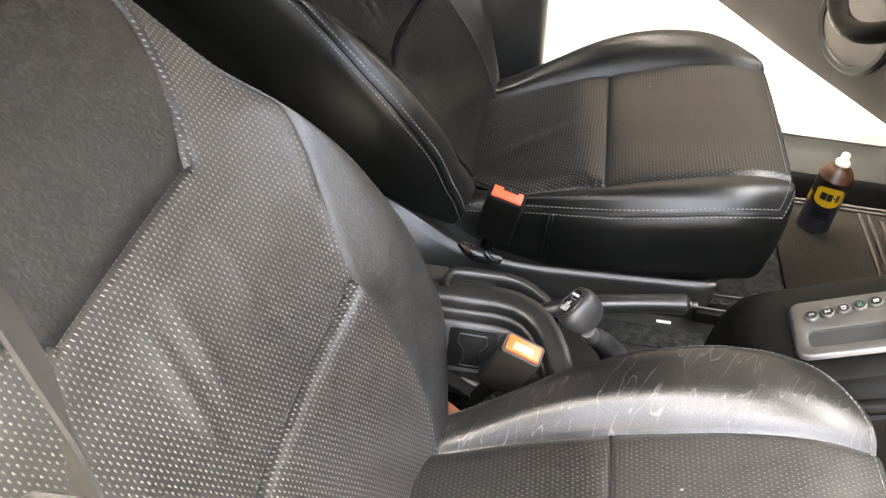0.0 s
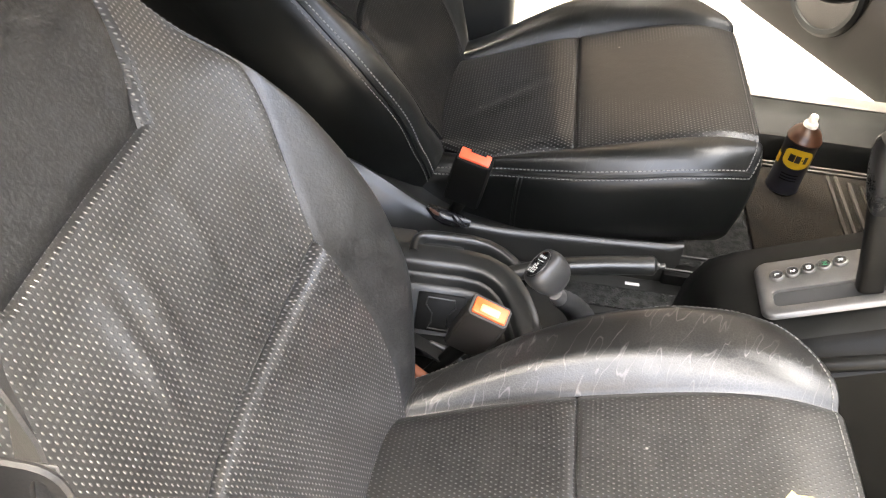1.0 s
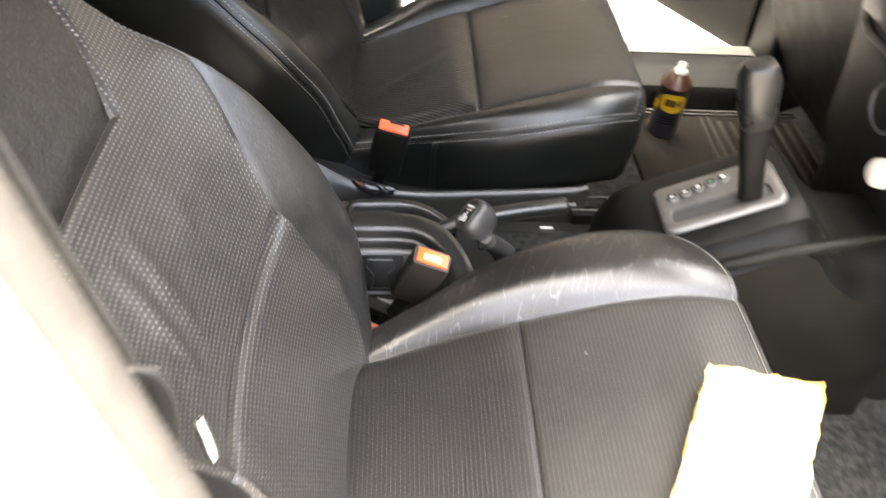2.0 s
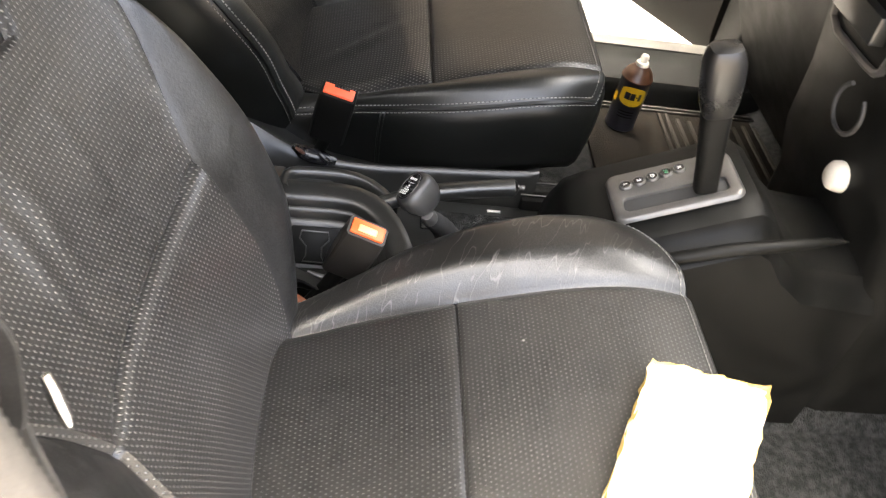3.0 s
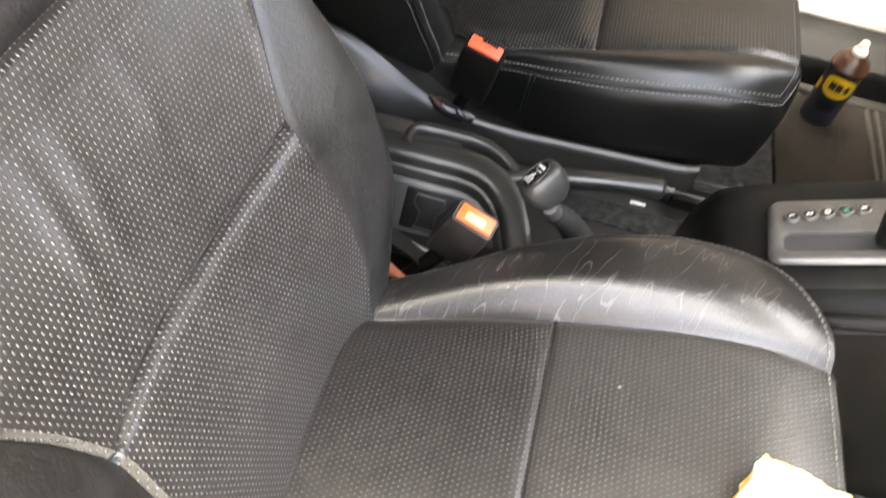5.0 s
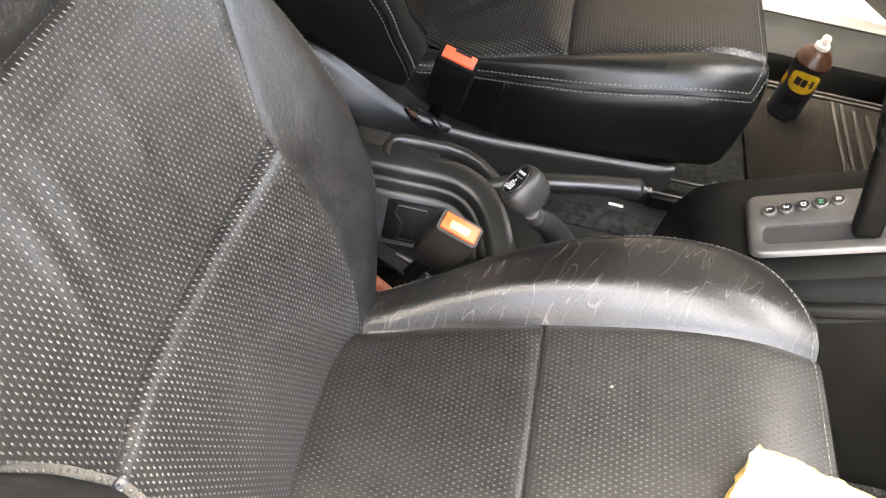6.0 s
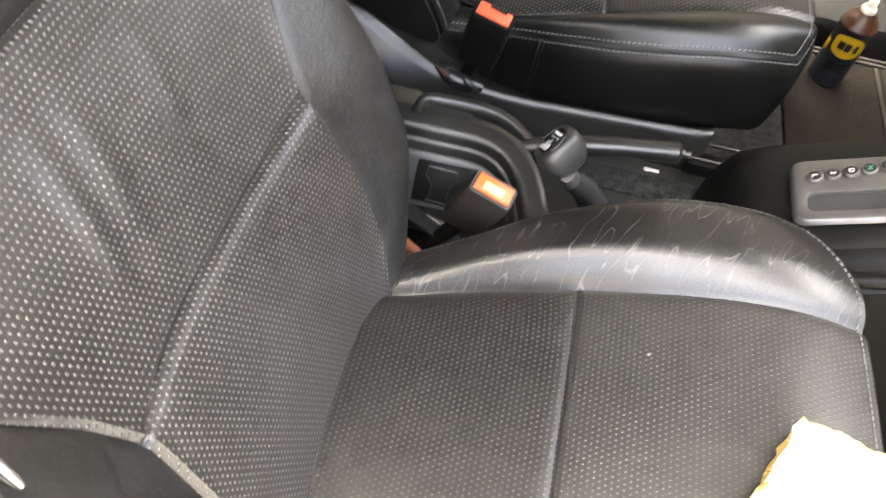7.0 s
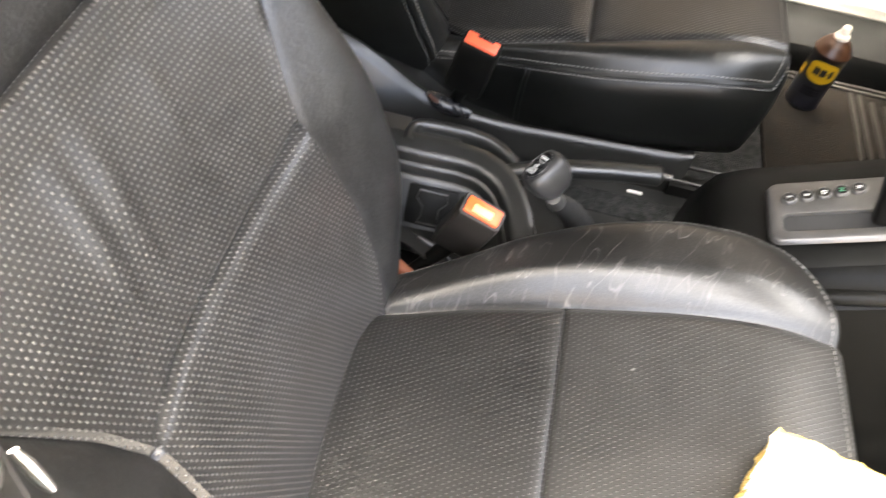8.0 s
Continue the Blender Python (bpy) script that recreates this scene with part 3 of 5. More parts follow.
    rows.append([l.lerp(r, k / 8) + BACK_UP * 0.012 - BACK_OUT * 0.06 for k in range(9)])
    rows.append([l.lerp(r, k / 8) + BACK_OUT * 0.008 for k in range(9)])
    lattice(bm, rows)
    part("back_cover", bm, LEATHER, seat)
    bm = bmesh.new()
    block(bm, (-0.02, -0.16, 0.10), (0.40, 0.16, 0.27), 0.012)
    part("seat_base", bm, PLASTIC, seat)
    for side in (-1, 1):
        bm = bmesh.new()
        block(bm, (-0.10, side * 0.185 - 0.016, 0.06), (0.43, side * 0.185 + 0.016, 0.10), 0.004)
        block(bm, (0.02, side * 0.18 - 0.008, 0.09), (0.34, side * 0.18 + 0.008, 0.26), 0.003)
        part("seat_rail", bm, PLASTIC, seat, "black steel seat rail")
    return seat


near_seat = make_seat("passenger_seat", "worn black leather passenger seat with perforated inserts and white stitching", 27, (0.03, 0, 0.28), 1.0, CREASED)
far_seat = make_seat("driver_seat", "black leather driver seat, more reclined, with perforated inserts, white stitching", 37, (0.015, 0, 0.275), 0.45, SUPPLE)
near_seat.location = NEAR_SEAT + Vector((0, 0, 0.06))
far_seat.location = FAR_SEAT + Vector((0, 0, 0.06))
for ob, at in ((near_seat, NEAR_SEAT), (far_seat, FAR_SEAT)):
    ORIGIN[ob.name] = at + Vector((0, 0, 0.06))

# the moulded cover along the inner side of the far seat
bm = bmesh.new()
cover_top = curve((-0.16, 0.330), (-0.09, 0.312), (-0.045, 0.285), (0.0, 0.255), (0.05, 0.236), (0.12, 0.232), (0.25, 0.240), (0.37, 0.249), soft=0.025)
rows = []
for k in range(54):
    x = -0.16 + 0.53 * k / 53
    z = cover_top(x)
    shut = max(0.0, (x - 0.35) / 0.02)
    slant = min(1.0, max(0.0, (0.075 - x) / 0.10)) * 0.42
    rows.append([Vector((x, 0.927 + dy + 0.006 * shut + (slant * (dz + 0.003) if dy < 0 else 0.0) - (0.09 * slant if dz == -0.09 else 0.0), z + dz * (1 - 0.6 * shut))) for dy, dz in ((0.004, -0.09), (-0.008, -0.08), (-0.008, -0.012), (-0.005, -0.003), (0.0, 0.0), (0.006, -0.002), (0.012, -0.010), (0.022, -0.018), (0.045, -0.022), (0.07, -0.02))])
lattice(bm, rows)
cover = part("side_cover", bm, PLASTIC_SOFT, far_seat, "charcoal moulded plastic side cover")
# a black bar for the dark inside the torn slot round the buckle's stalk, with rusty steel below
bm = bmesh.new()
tube(bm, [(0.012, 0.9255, 0.2535), (0.026, 0.9215, 0.2475), (0.040, 0.9190, 0.2440), (0.056, 0.9190, 0.2410), (0.074, 0.9205, 0.2385)], [0.004, 0.010, 0.011, 0.010, 0.004], 10, flat=0.6)
part("slot_dark", bm, LABEL_BLACK, cover, "black bar standing for the dark of a torn slot")
RUST = surface("rusty_steel", (0.10, 0.035, 0.018), (0.05, 0.022, 0.014), (0.6, 0.8), 120, 600, 0.4)
bm = bmesh.new()
tube(bm, [(0.016, 0.9195, 0.2555), (0.024, 0.9165, 0.2520), (0.030, 0.9150, 0.2490)], [0.0015, 0.0028, 0.0015], 8)
part("steel_edge", bm, RUST, cover, "rusty steel edge")
bm = bmesh.new()
tube(bm, [(0.050, 0.915, 0.252), (0.056, 0.9125, 0.2465), (0.064, 0.9135, 0.2395), (0.072, 0.9165, 0.2360)], [0.0025, 0.0045, 0.004, 0.0025], 8)
part("wire_hook", bm, LABEL_BLACK, cover, "black hooked lead")


# ---- seat belt buckles ----
HOUSING = surface("buckle_plastic", (0.020, 0.0178, 0.0155), (0.028, 0.0248, 0.0215), (0.35, 0.48), 30, 700, 0.2)


def make_buckle(name, corner, wide, deep, down, colour, label, foot):
    """A buckle from a far upper corner of its button, with its stalk down to foot."""
    corner, wide, deep, down, foot = [Vector(v) for v in (corner, wide, deep, down, foot)]
    half, thick, axis = wide.length / 2, deep.length, -down.normalized()
    m = frame_of(corner + (wide + deep) / 2, wide, axis)
    own = thing(name, foot, label, "seat belt buckle", "front buckles")
    bm = bmesh.new()
    rows = []
    for z, sx, sy in ((-0.100, 1.02, 1.05), (-0.096, 1.08, 1.14), (-0.03, 1.07, 1.14), (-0.002, 1.02, 1.06), (0.0, 0.98, 1.0)):
        x, y, c = half * sx + 0.002, thick / 2 * sy + 0.002, 0.003
        rows.append([m @ Vector((px, py, z)) for px, py in ((-x + c, -y), (x - c, -y), (x, -y + c), (x, y - c), (x - c, y), (-x + c, y), (-x, y - c), (-x, -y + c))])
    vs = lattice(bm, rows, ring=True)
    bm.faces.new(vs[0])
    bm.faces.new(vs[-1])
    part("housing", bm, PLASTIC if colour is RED else HOUSING, own, "dark brown-black plastic buckle housing")
    bm = bmesh.new()
    block(bm, (-half + 0.001, -thick / 2 + 0.001, -0.004), (half - 0.001, thick / 2 - 0.001, 0.0035), 0.0018, 2, m)
    button = part("release_button", bm, colour, own)
    bm = bmesh.new()
    sgn = 1 if (m.to_3x3() @ Vector((0, 1, 0))).y > 0 else -1
    if colour is RED:
        y0, y1 = sorted((sgn * thick * 0.20, sgn * thick * 0.42))
        # a thin black strip puts the slot's inner dark into colour
        block(bm, (-half * 0.35, y0, 0.0034), (half * 0.60, y1, 0.0042), 0.0, 1, m)
        part("tongue_slot_dark", bm, LABEL_BLACK, button, "black strip standing for the dark of the tongue slot")
        for k in range(5):
            bm = bmesh.new()
            x = half * (-0.28 + 0.19 * k)
            block(bm, (x - 0.0008, y0, 0.0040), (x + 0.0008, y1, 0.0052), 0.0, 1, m)
            part("slot_rib", bm, PLASTIC_SOFT, button)
    else:
        block(bm, (-half * 0.55, -thick * 0.30, 0.003), (half * 0.50, thick * 0.12, 0.0048), 0.0012, 2, m)
        part("press_pad", bm, ORANGE_PALE, button, "raised press pad")
    bm = bmesh.new()
    low = m @ Vector((0, 0, -0.096))
    tube(bm, [low, low.lerp(foot, 0.35) - axis * 0.006, low.lerp(foot, 0.7), foot], [0.011, 0.009, 0.009, 0.010], 10)
    part("stalk", bm, PLASTIC, own, "black covered steel stalk")
    return own


make_buckle("seat_belt_buckle", (0.0996, 0.6523, 0.3703), (0.0383, -0.0050, -0.0114), (-0.0042, -0.0187, -0.0059), (-0.0229, 0.0337, -0.0919), ORANGE, "black seat belt buckle with an orange button", (0.045, 0.672, 0.185))
make_buckle("seat_belt_buckle", (0.0517, 0.9161, 0.3701), (0.0420, -0.0056, -0.0084), (-0.0037, -0.0169, -0.0073), (-0.0156, 0.0400, -0.1137), RED, "black seat belt buckle with a red button", (0.040, 0.957, 0.205))
# folded orange strap end low beside the near seat
bm = bmesh.new()
tube(bm, [(0.008, 0.658, 0.238), (0.032, 0.648, 0.242), (0.060, 0.640, 0.232)], [0.005, 0.008, 0.006], 8, flat=0.5)
solid("strap_end", bm, surface("dull_orange_plastic", (0.40, 0.13, 0.06), (0.30, 0.10, 0.05), (0.45, 0.6), 90, 700, 0.3), "dull orange plastic strap end low between seat and console", "strap end")


# ---- the car's shell ----
def plain(name, lo, hi, mat, label, category, bevel=0.004):
    bm = bmesh.new()
    block(bm, lo, hi, bevel)
    return solid(name, bm, mat, label, category, kind="structure")


bm = bmesh.new()
lattice(bm, [[(x, y, -0.45) for x in (-300, -6, 0, 6, 300)] for y in (-300, -6, 0, 6, 300)])
solid("ground", bm, CONCRETE, "grey concrete ground round the car", "ground", kind="structure")

# walls added to shape the light: dark blockers far and front, cream reflector near
BLOCKER = surface("brown_render", (0.102, 0.080, 0.056), (0.14, 0.110, 0.078), (0.8, 0.9), 2.0, 80, 0.3, 0.003)
FRONT = surface("grey_render", (0.086, 0.085, 0.084), (0.116, 0.1145, 0.113), (0.8, 0.9), 2.0, 80, 0.3, 0.003)
REFLECTOR = surface("cream_render", (0.66, 0.575, 0.48), (0.74, 0.655, 0.555), (0.8, 0.9), 2.0, 80, 0.3, 0.003)
for name, lo, hi, mat, label in (
    ("wall_light_block_side", (-9, 3.8, -0.45), (4.2, 4.0, 7.0), BLOCKER, "plain dark brown wall added to block light from the far side"),
    ("wall_light_block_front", (1.95, -1.2, -0.45), (2.15, 3.8, 1.9), FRONT, "plain grey wall added to block light from the front"),
    ("wall_reflector_near", (-9, -2.9, -0.45), (4.0, -2.7, 1.6), REFLECTOR, "plain low cream wall added beside the car as a reflector"),
):
    bm = bmesh.new()
    block(bm, lo, hi)
    solid(name, bm, mat, label, "wall", kind="structure")

# carpeted floor pan with footwells in front of the seats
bm = bmesh.new()
rows = []
for k in range(49):
    x = -1.25 + 2.4 * k / 48
    rise = 0.45 * max(0.0, (x - 0.92) / 0.23) ** 1.5
    rows.append([(x, y, 0.06 + rise + h * 0.13) for y, h in ((0.11, 0), (0.40, 0), (0.63, 0), (0.66, 0.6), (0.70, 0.95), (0.89, 0.95), (0.93, 0.6), (0.97, 0), (1.2, 0), (1.52, 0))])
lattice(bm, rows)
rows = [[(x, y, 0.0) for x, y in ((-1.25, 0.11), (1.15, 0.11))], [(x, y, 0.0) for x, y in ((-1.25, 1.52), (1.15, 1.52))]]
lattice(bm, rows)
solid("floor", bm, CARPET, "dark grey fuzzy carpet over the floor pan and tunnel", "floor", kind="structure")

plain("ceiling", (-1.3, 0.29, 1.27), (0.63, 1.50, 1.31), LINER, "grey fabric headliner under the roof", "ceiling")
plain("wall_rear", (-1.34, 0.06, -0.1), (-1.29, 1.56, 1.31), PLASTIC_SOFT, "dark trim closing the rear of the cabin", "wall")
plain("wall_near_side", (-1.30, 0.02, -0.12), (-0.19, 0.10, 1.31), PLASTIC_SOFT, "dark rear side panel of the car", "wall")
plain("wall_far_side", (-1.30, 1.52, -0.12), (-0.24, 1.60, 1.31), PLASTIC_SOFT, "dark rear side panel of the car", "wall")
plain("wall_front", (1.12, 0.08, -0.1), (1.17, 1.54, 0.74), PLASTIC, "dark bulkhead behind the footwells", "wall")
plain("roof_rail_near", (-0.3, 0.19, 1.24), (0.67, 0.30, 1.33), PAINT, "white roof rail over the open door", "roof rail", 0.02)
plain("roof_rail_far", (-0.3, 1.49, 1.24), (0.67, 1.66, 1.33), PAINT, "white roof rail over the open door", "roof rail", 0.02)

# unseen panel, added to keep light from the near front off the dashboard
plain("wall_near_front", (0.80, 0.05, -0.12), (1.17, 0.13, 0.76), PLASTIC, "unseen dark panel ahead of the open passenger door, added to block light", "wall")

# windscreen and its posts
for name, y in (("pillar_front_near", 0.11), ("pillar_front_far", 1.51)):
    bm = bmesh.new()
    tube(bm, [(0.64, y, 1.28), (0.85, y, 1.05), (1.12, y, 0.74)], 0.04, 10)
    solid(name, bm, PLASTIC_SOFT, "dark trimmed windscreen post", "pillar", kind="structure")
bm = bmesh.new()
lattice(bm, [[(0.635, 0.13, 1.285), (0.635, 1.49, 1.285)], [(1.14, 0.13, 0.745), (1.14, 1.49, 0.745)]])
pane = solid("window_front", bm, GLASS, "clear sloping windscreen", "windscreen", kind="structure")
pane.visible_shadow = False

# far sill: dark inner kick panel with a paler tread on top
bm = bmesh.new()
section = [(1.44, 0.05), (1.445, 0.105), (1.452, 0.116), (1.462, 0.118), (1.49, 0.134), (1.505, 0.140), (1.56, 0.140), (1.60, 0.128), (1.615, 0.10), (1.62, -0.12), (1.44, -0.12)]
lattice(bm, [[(x, y, z) for y, z in section] for x in (-0.3, 0.2, 0.6, 0.95)])
solid("sill_far", bm, PLASTIC, "dark plastic door sill of the driver side", "sill", kind="structure")
bm = bmesh.new()
block(bm, (-0.28, 1.545, 0.1395), (0.94, 1.585, 0.1435), 0.0015)
solid("sill_tread_far", bm, surface("scuffed_tread", (0.05, 0.047, 0.043), (0.08, 0.075, 0.069), (0.4, 0.55), 12, 500, 0.2), "pale scuffed tread along the door sill", "sill tread", kind="structure")
bm = bmesh.new()
section = [(0.19, 0.05), (0.185, 0.10), (0.16, 0.118), (0.10, 0.125), (0.05, 0.11), (0.03, 0.08), (0.02, -0.12), (0.19, -0.12)]
lattice(bm, [[(x, y, z) for y, z in section] for x in (-0.3, 0.2, 0.6, 1.0)])
solid("sill_near", bm, PAINT, "white painted door sill of the passenger side", "sill", kind="structure")

# far pillar behind the driver door
bm = bmesh.new()
rows = []
for z in [0.10 + 1.15 * k / 16 for k in range(17)]:
    front = 0.085 - 0.06 * max(0, z - 0.25)
    rows.append([(x, y, z) for x, y in ((-0.26, 1.47), (-0.10, 1.46), (front - 0.02, 1.475), (front, 1.49), (front + 0.004, 1.51), (front, 1.57), (front - 0.02, 1.60), (-0.26, 1.60))])
lattice(bm, rows, ring=True)
solid("pillar_far", bm, PLASTIC_SOFT, "dark trimmed door pillar behind the driver seat", "pillar", kind="structure")


# near pillar: white jamb facing forward, with a ribbed rubber seal along its inner edge
def jamb_x(z):
    return -0.050 + (0.83 - z) * 0.21 + 0.25 * max(0.0, 0.62 - z) ** 2


bm = bmesh.new()
rows = []
for k in range(28):
    z = 0.10 + 1.17 * k / 27
    x, g = jamb_x(z), 0.30 * max(0.0, z - 0.95)
    rows.append([(px, py + g, pz) for px, py, pz in [(x - 0.16, 0.150, z), (x - 0.05, 0.150, z), (x - 0.026, 0.144, z), (x - 0.012, 0.122, z), (x - 0.001, 0.112, z), (x - 0.001, 0.100, z), (x - 0.003, 0.080, z), (x - 0.006, 0.056, z), (x - 0.012, 0.049, z), (x - 0.020, 0.048, z), (x - 0.05, 0.048, z), (x - 0.16, 0.048, z)]])
lattice(bm, rows, ring=True)
solid("pillar_near", bm, PAINT, "white painted door jamb facing the open door", "pillar", kind="structure")
bm = bmesh.new()
path, radii = [], []
for k in range(380):
    z = 0.13 + 1.12 * k / 379
    path.append((jamb_x(z) - 0.008, 0.127 + 0.30 * max(0.0, z - 0.95), z))
    radii.append(0.0145 + (0.0007 if k % 2 else 0.0))
tube(bm, path, radii, 12)
solid("door_seal", bm, SEAL, "grey ribbed rubber door seal along the jamb", "door seal", kind="structure")
bm = bmesh.new()
rows = []
for k in range(28):
    z = 0.13 + 1.14 * k / 27
    x, g = jamb_x(z), 0.30 * max(0.0, z - 0.95)
    rows.append([(px, py + g, pz) for px, py, pz in [(x - 0.16, 0.153, z), (x - 0.16, 0.164, z), (x - 0.045, 0.164, z), (x - 0.030, 0.160, z), (x - 0.022, 0.149, z), (x - 0.020, 0.142, z)]])
lattice(bm, rows)
solid("pillar_trim_near", bm, PLASTIC_SOFT, "charcoal inner trim of the door pillar", "pillar trim", kind="structure")

bm = bmesh.new()
rows = []
for k in range(28):
    z = 0.50 + 0.77 * k / 27
    x, g = jamb_x(z), 0.30 * max(0.0, z - 0.95)
    rows.append([(px, py + g, z) for px, py in ((x - 0.018, 0.046), (x - 0.020, 0.040), (x - 0.026, 0.037), (x - 0.16, 0.034), (x - 0.16, 0.046), (x - 0.03, 0.046))])
lattice(bm, rows, ring=True)
solid("pillar_cover_near", bm, GREY_TRIM, "dull brown outer cover of the door pillar", "pillar cover", kind="structure")
bm = bmesh.new()
block(bm, (0.865, 1.475, 0.06), (1.15, 1.60, 0.80), 0.015, 3)
solid("kick_panel_far", bm, PLASTIC, "dark panel ahead of the open driver door", "kick panel", kind="structure")

# ---- driver footwell ----
mat = thing("floor_mat", (0.8, 1.24, 0.06), "worn brown rubber floor mat with ribs in the driver footwell", "floor mat")
bm = bmesh.new()
block(bm, (0.553, 1.0, 0.061), (1.02, 1.435, 0.070), 0.004)
part("mat_base", bm, MAT, mat)
for y in (1.425, 1.412):
    bm = bmesh.new()
    block(bm, (0.565, y - 0.003, 0.069), (1.0, y + 0.003, 0.075), 0.002)
    part("edge_rib", bm, MAT_WORN, mat)
for x in (0.722, 0.738):
    bm = bmesh.new()
    block(bm, (x - 0.0035, 1.06, 0.069), (x + 0.0035, 1.405, 0.0748), 0.002)
    part("frame_rib", bm, MAT_WORN, mat)
for k in range(9):
    bm = bmesh.new()
    x = 0.76 + 0.024 * k
    block(bm, (x - 0.004, 1.10, 0.069), (x + 0.004, 1.39 - 0.004 * (k % 3), 0.0745), 0.002)
    part("heel_rib", bm, MAT_WORN, mat)

# spray can on the mat
CAN = Vector((0.628, 1.352, 0.070))
can = thing("spray_can", CAN, "dark blue and yellow spray can with white nozzle on a mat", "spray can")
lean = Matrix.Translation(CAN) @ Matrix.Rotation(radians(2), 4, "Y")
R = 0.0300
bm = bmesh.new()
turned(bm, [(0, 0), (R - 0.003, 0.0), (R, 0.003), (R, 0.006), (R - 0.001, 0.008), (R - 0.001, 0.104), (R, 0.106), (R, 0.109)], lean, 32)
body = part("can_body", bm, CAN_BLUE, can)
bm = bmesh.new()
turned(bm, [(R, 0.109), (R + 0.0008, 0.1105), (R + 0.0008, 0.1125), (R - 0.0008, 0.1145), (R - 0.003, 0.1215), (R - 0.0068, 0.1275), (R - 0.0115, 0.1320), (0.0150, 0.1350), (0.0135, 0.1375), (0, 0.1375)], lean, 32)
part("shoulder", bm, CAN_BROWN, can)
bm = bmesh.new()
turned(bm, [(0.0125, 0.136), (0.013, 0.140), (0.0115, 0.144), (0.008, 0.145), (0.0075, 0.156), (0.006, 0.159), (0, 0.159)], lean, 20)
part("nozzle", bm, PALE, can, "off-white spray nozzle")


def wrap(bm, half, lo, hi, r, mid, arch=0.0, n=24):
    """A label patch round the can: half its angle, its heights, and an arched upper edge."""
    rows = []
    for t in (0.0, 0.5, 1.0):
        row = []
        for k in range(n + 1):
            a = -half + 2 * half * k / n
            bow = arch * math.sqrt(max(0.0, 1 - (a / half) ** 2))
            z = lo - bow + t * (hi - lo + 2 * bow) if arch else lo + t * (hi - lo)
            row.append(lean @ Vector((r * math.cos(mid + a), r * math.sin(mid + a), z)))
        rows.append(row)
    lattice(bm, rows)


FACE = math.atan2(-1.28, -0.40)
bm = bmesh.new()
wrap(bm, 0.86, 0.073, 0.090, R + 0.0006, FACE + 0.10, 0.012)
shield = part("label_shield", bm, CAN_YELLOW, body, "plain yellow printed shield")
bm = bmesh.new()
wrap(bm, 0.20, 0.058, 0.078, R + 0.0006, FACE - 1.18)
part("label_patch", bm, CAN_YELLOW, body, "plain yellow printed patch")
for mid, half, lo, hi in ((0.34, 0.17, 0.075, 0.090), (-0.02, 0.15, 0.075, 0.090), (-0.27, 0.05, 0.081, 0.084), (-0.45, 0.10, 0.075, 0.090)):
    bm = bmesh.new()
    wrap(bm, half, lo, hi, R + 0.0011, FACE + 0.10 - mid)
    part("print_bar", bm, CAN_BLUE, shield, "dark plain printed bar")
for lo in (0.046, 0.040, 0.034):
    bm = bmesh.new()
    wrap(bm, 0.5, lo, lo + 0.0025, R + 0.0006, FACE + 0.05)
    part("small_print", bm, GREY_TRIM, body, "grey plain printed bar")

# ---- the open driver door ----
HINGE = Vector((0.95, 1.60, 0.0))
ALONG = Vector((-0.50, 0.866, 0.0))
INWARD = Vector((-0.866, -0.50, 0.0))
door = thing("door_1", (0.95, 1.60, 0.0), "open driver door with grey-brown trim and round speaker grille", "car door", kind="structure")


def on_door(a, h, d):
    return HINGE + ALONG * a + INWARD * d + Vector((0, 0, h))


door_bulge = curve((0.06, 0.02), (0.10, 0.055), (0.16, 0.075), (0.26, 0.080), (0.34, 0.050), (0.40, 0.030), (0.50, 0.030), (0.58, 0.060), (0.64, 0.060), (0.70, 0.035), (0.78, 0.02), soft=0.03)
bm = bmesh.new()
rows = []
for k in range(30):
    h = 0.105 + 0.665 * k / 29
    rows.append([on_door(a, h, (door_bulge(h) if 0.04 < a < 0.96 else 0.0) * (1.0 - 0.35 * max(0.0, (a - 0.5) / 0.5))) for a in (0.03, 0.05, 0.1, 0.2, 0.3, 0.4, 0.5, 0.6, 0.7, 0.8, 0.9, 0.95, 0.98)])
lattice(bm, rows)
part("inner_trim", bm, GREY_TRIM, door, "grey-brown moulded plastic door trim")
bm = bmesh.new()
rows = [[on_door(a, h, d) for a, h, d in ((0.0, 0.10, 0.0), (1.02, 0.10, 0.0), (1.02, 0.80, 0.0), (0.0, 0.80, 0.0))], [on_door(a, h, d) for a, h, d in ((0.0, 0.10, -0.09), (1.02, 0.10, -0.09), (1.02, 0.80, -0.05), (0.0, 0.80, -0.05))]]
vs = lattice(bm, rows, ring=True)
bm.faces.new(vs[0])
bm.faces.new(vs[1])
part("door_skin", bm, PAINT, door, "white painted door skin")
SPEAKER = (0.300, 0.268)
spk = frame_of(on_door(SPEAKER[0], SPEAKER[1], 0.078), ALONG, INWARD) @ Matrix.Scale(1.22, 4)
bm = bmesh.new()
turned(bm, [(0.088, -0.01), (0.088, 0.004), (0.082, 0.010), (0.074, 0.008), (0.072, 0.002), (0.070, -0.004)], spk, 40)
ring = part("speaker_ring", bm, PLASTIC, door, "dark speaker ring")
bm = bmesh.new()
turned(bm, [(0.074, 0.004), (0.05, 0.009), (0.02, 0.012), (0.0, 0.012)], spk, 40)
grille = surface("speaker_mesh", (0.024, 0.0215, 0.0195), (0.034, 0.031, 0.028), (0.5, 0.6), 12, 500, 0.8, 0.002, spec=0.2)
part("speaker_grille", bm, grille, ring, "fine grey speaker mesh")
bm = bmesh.new()
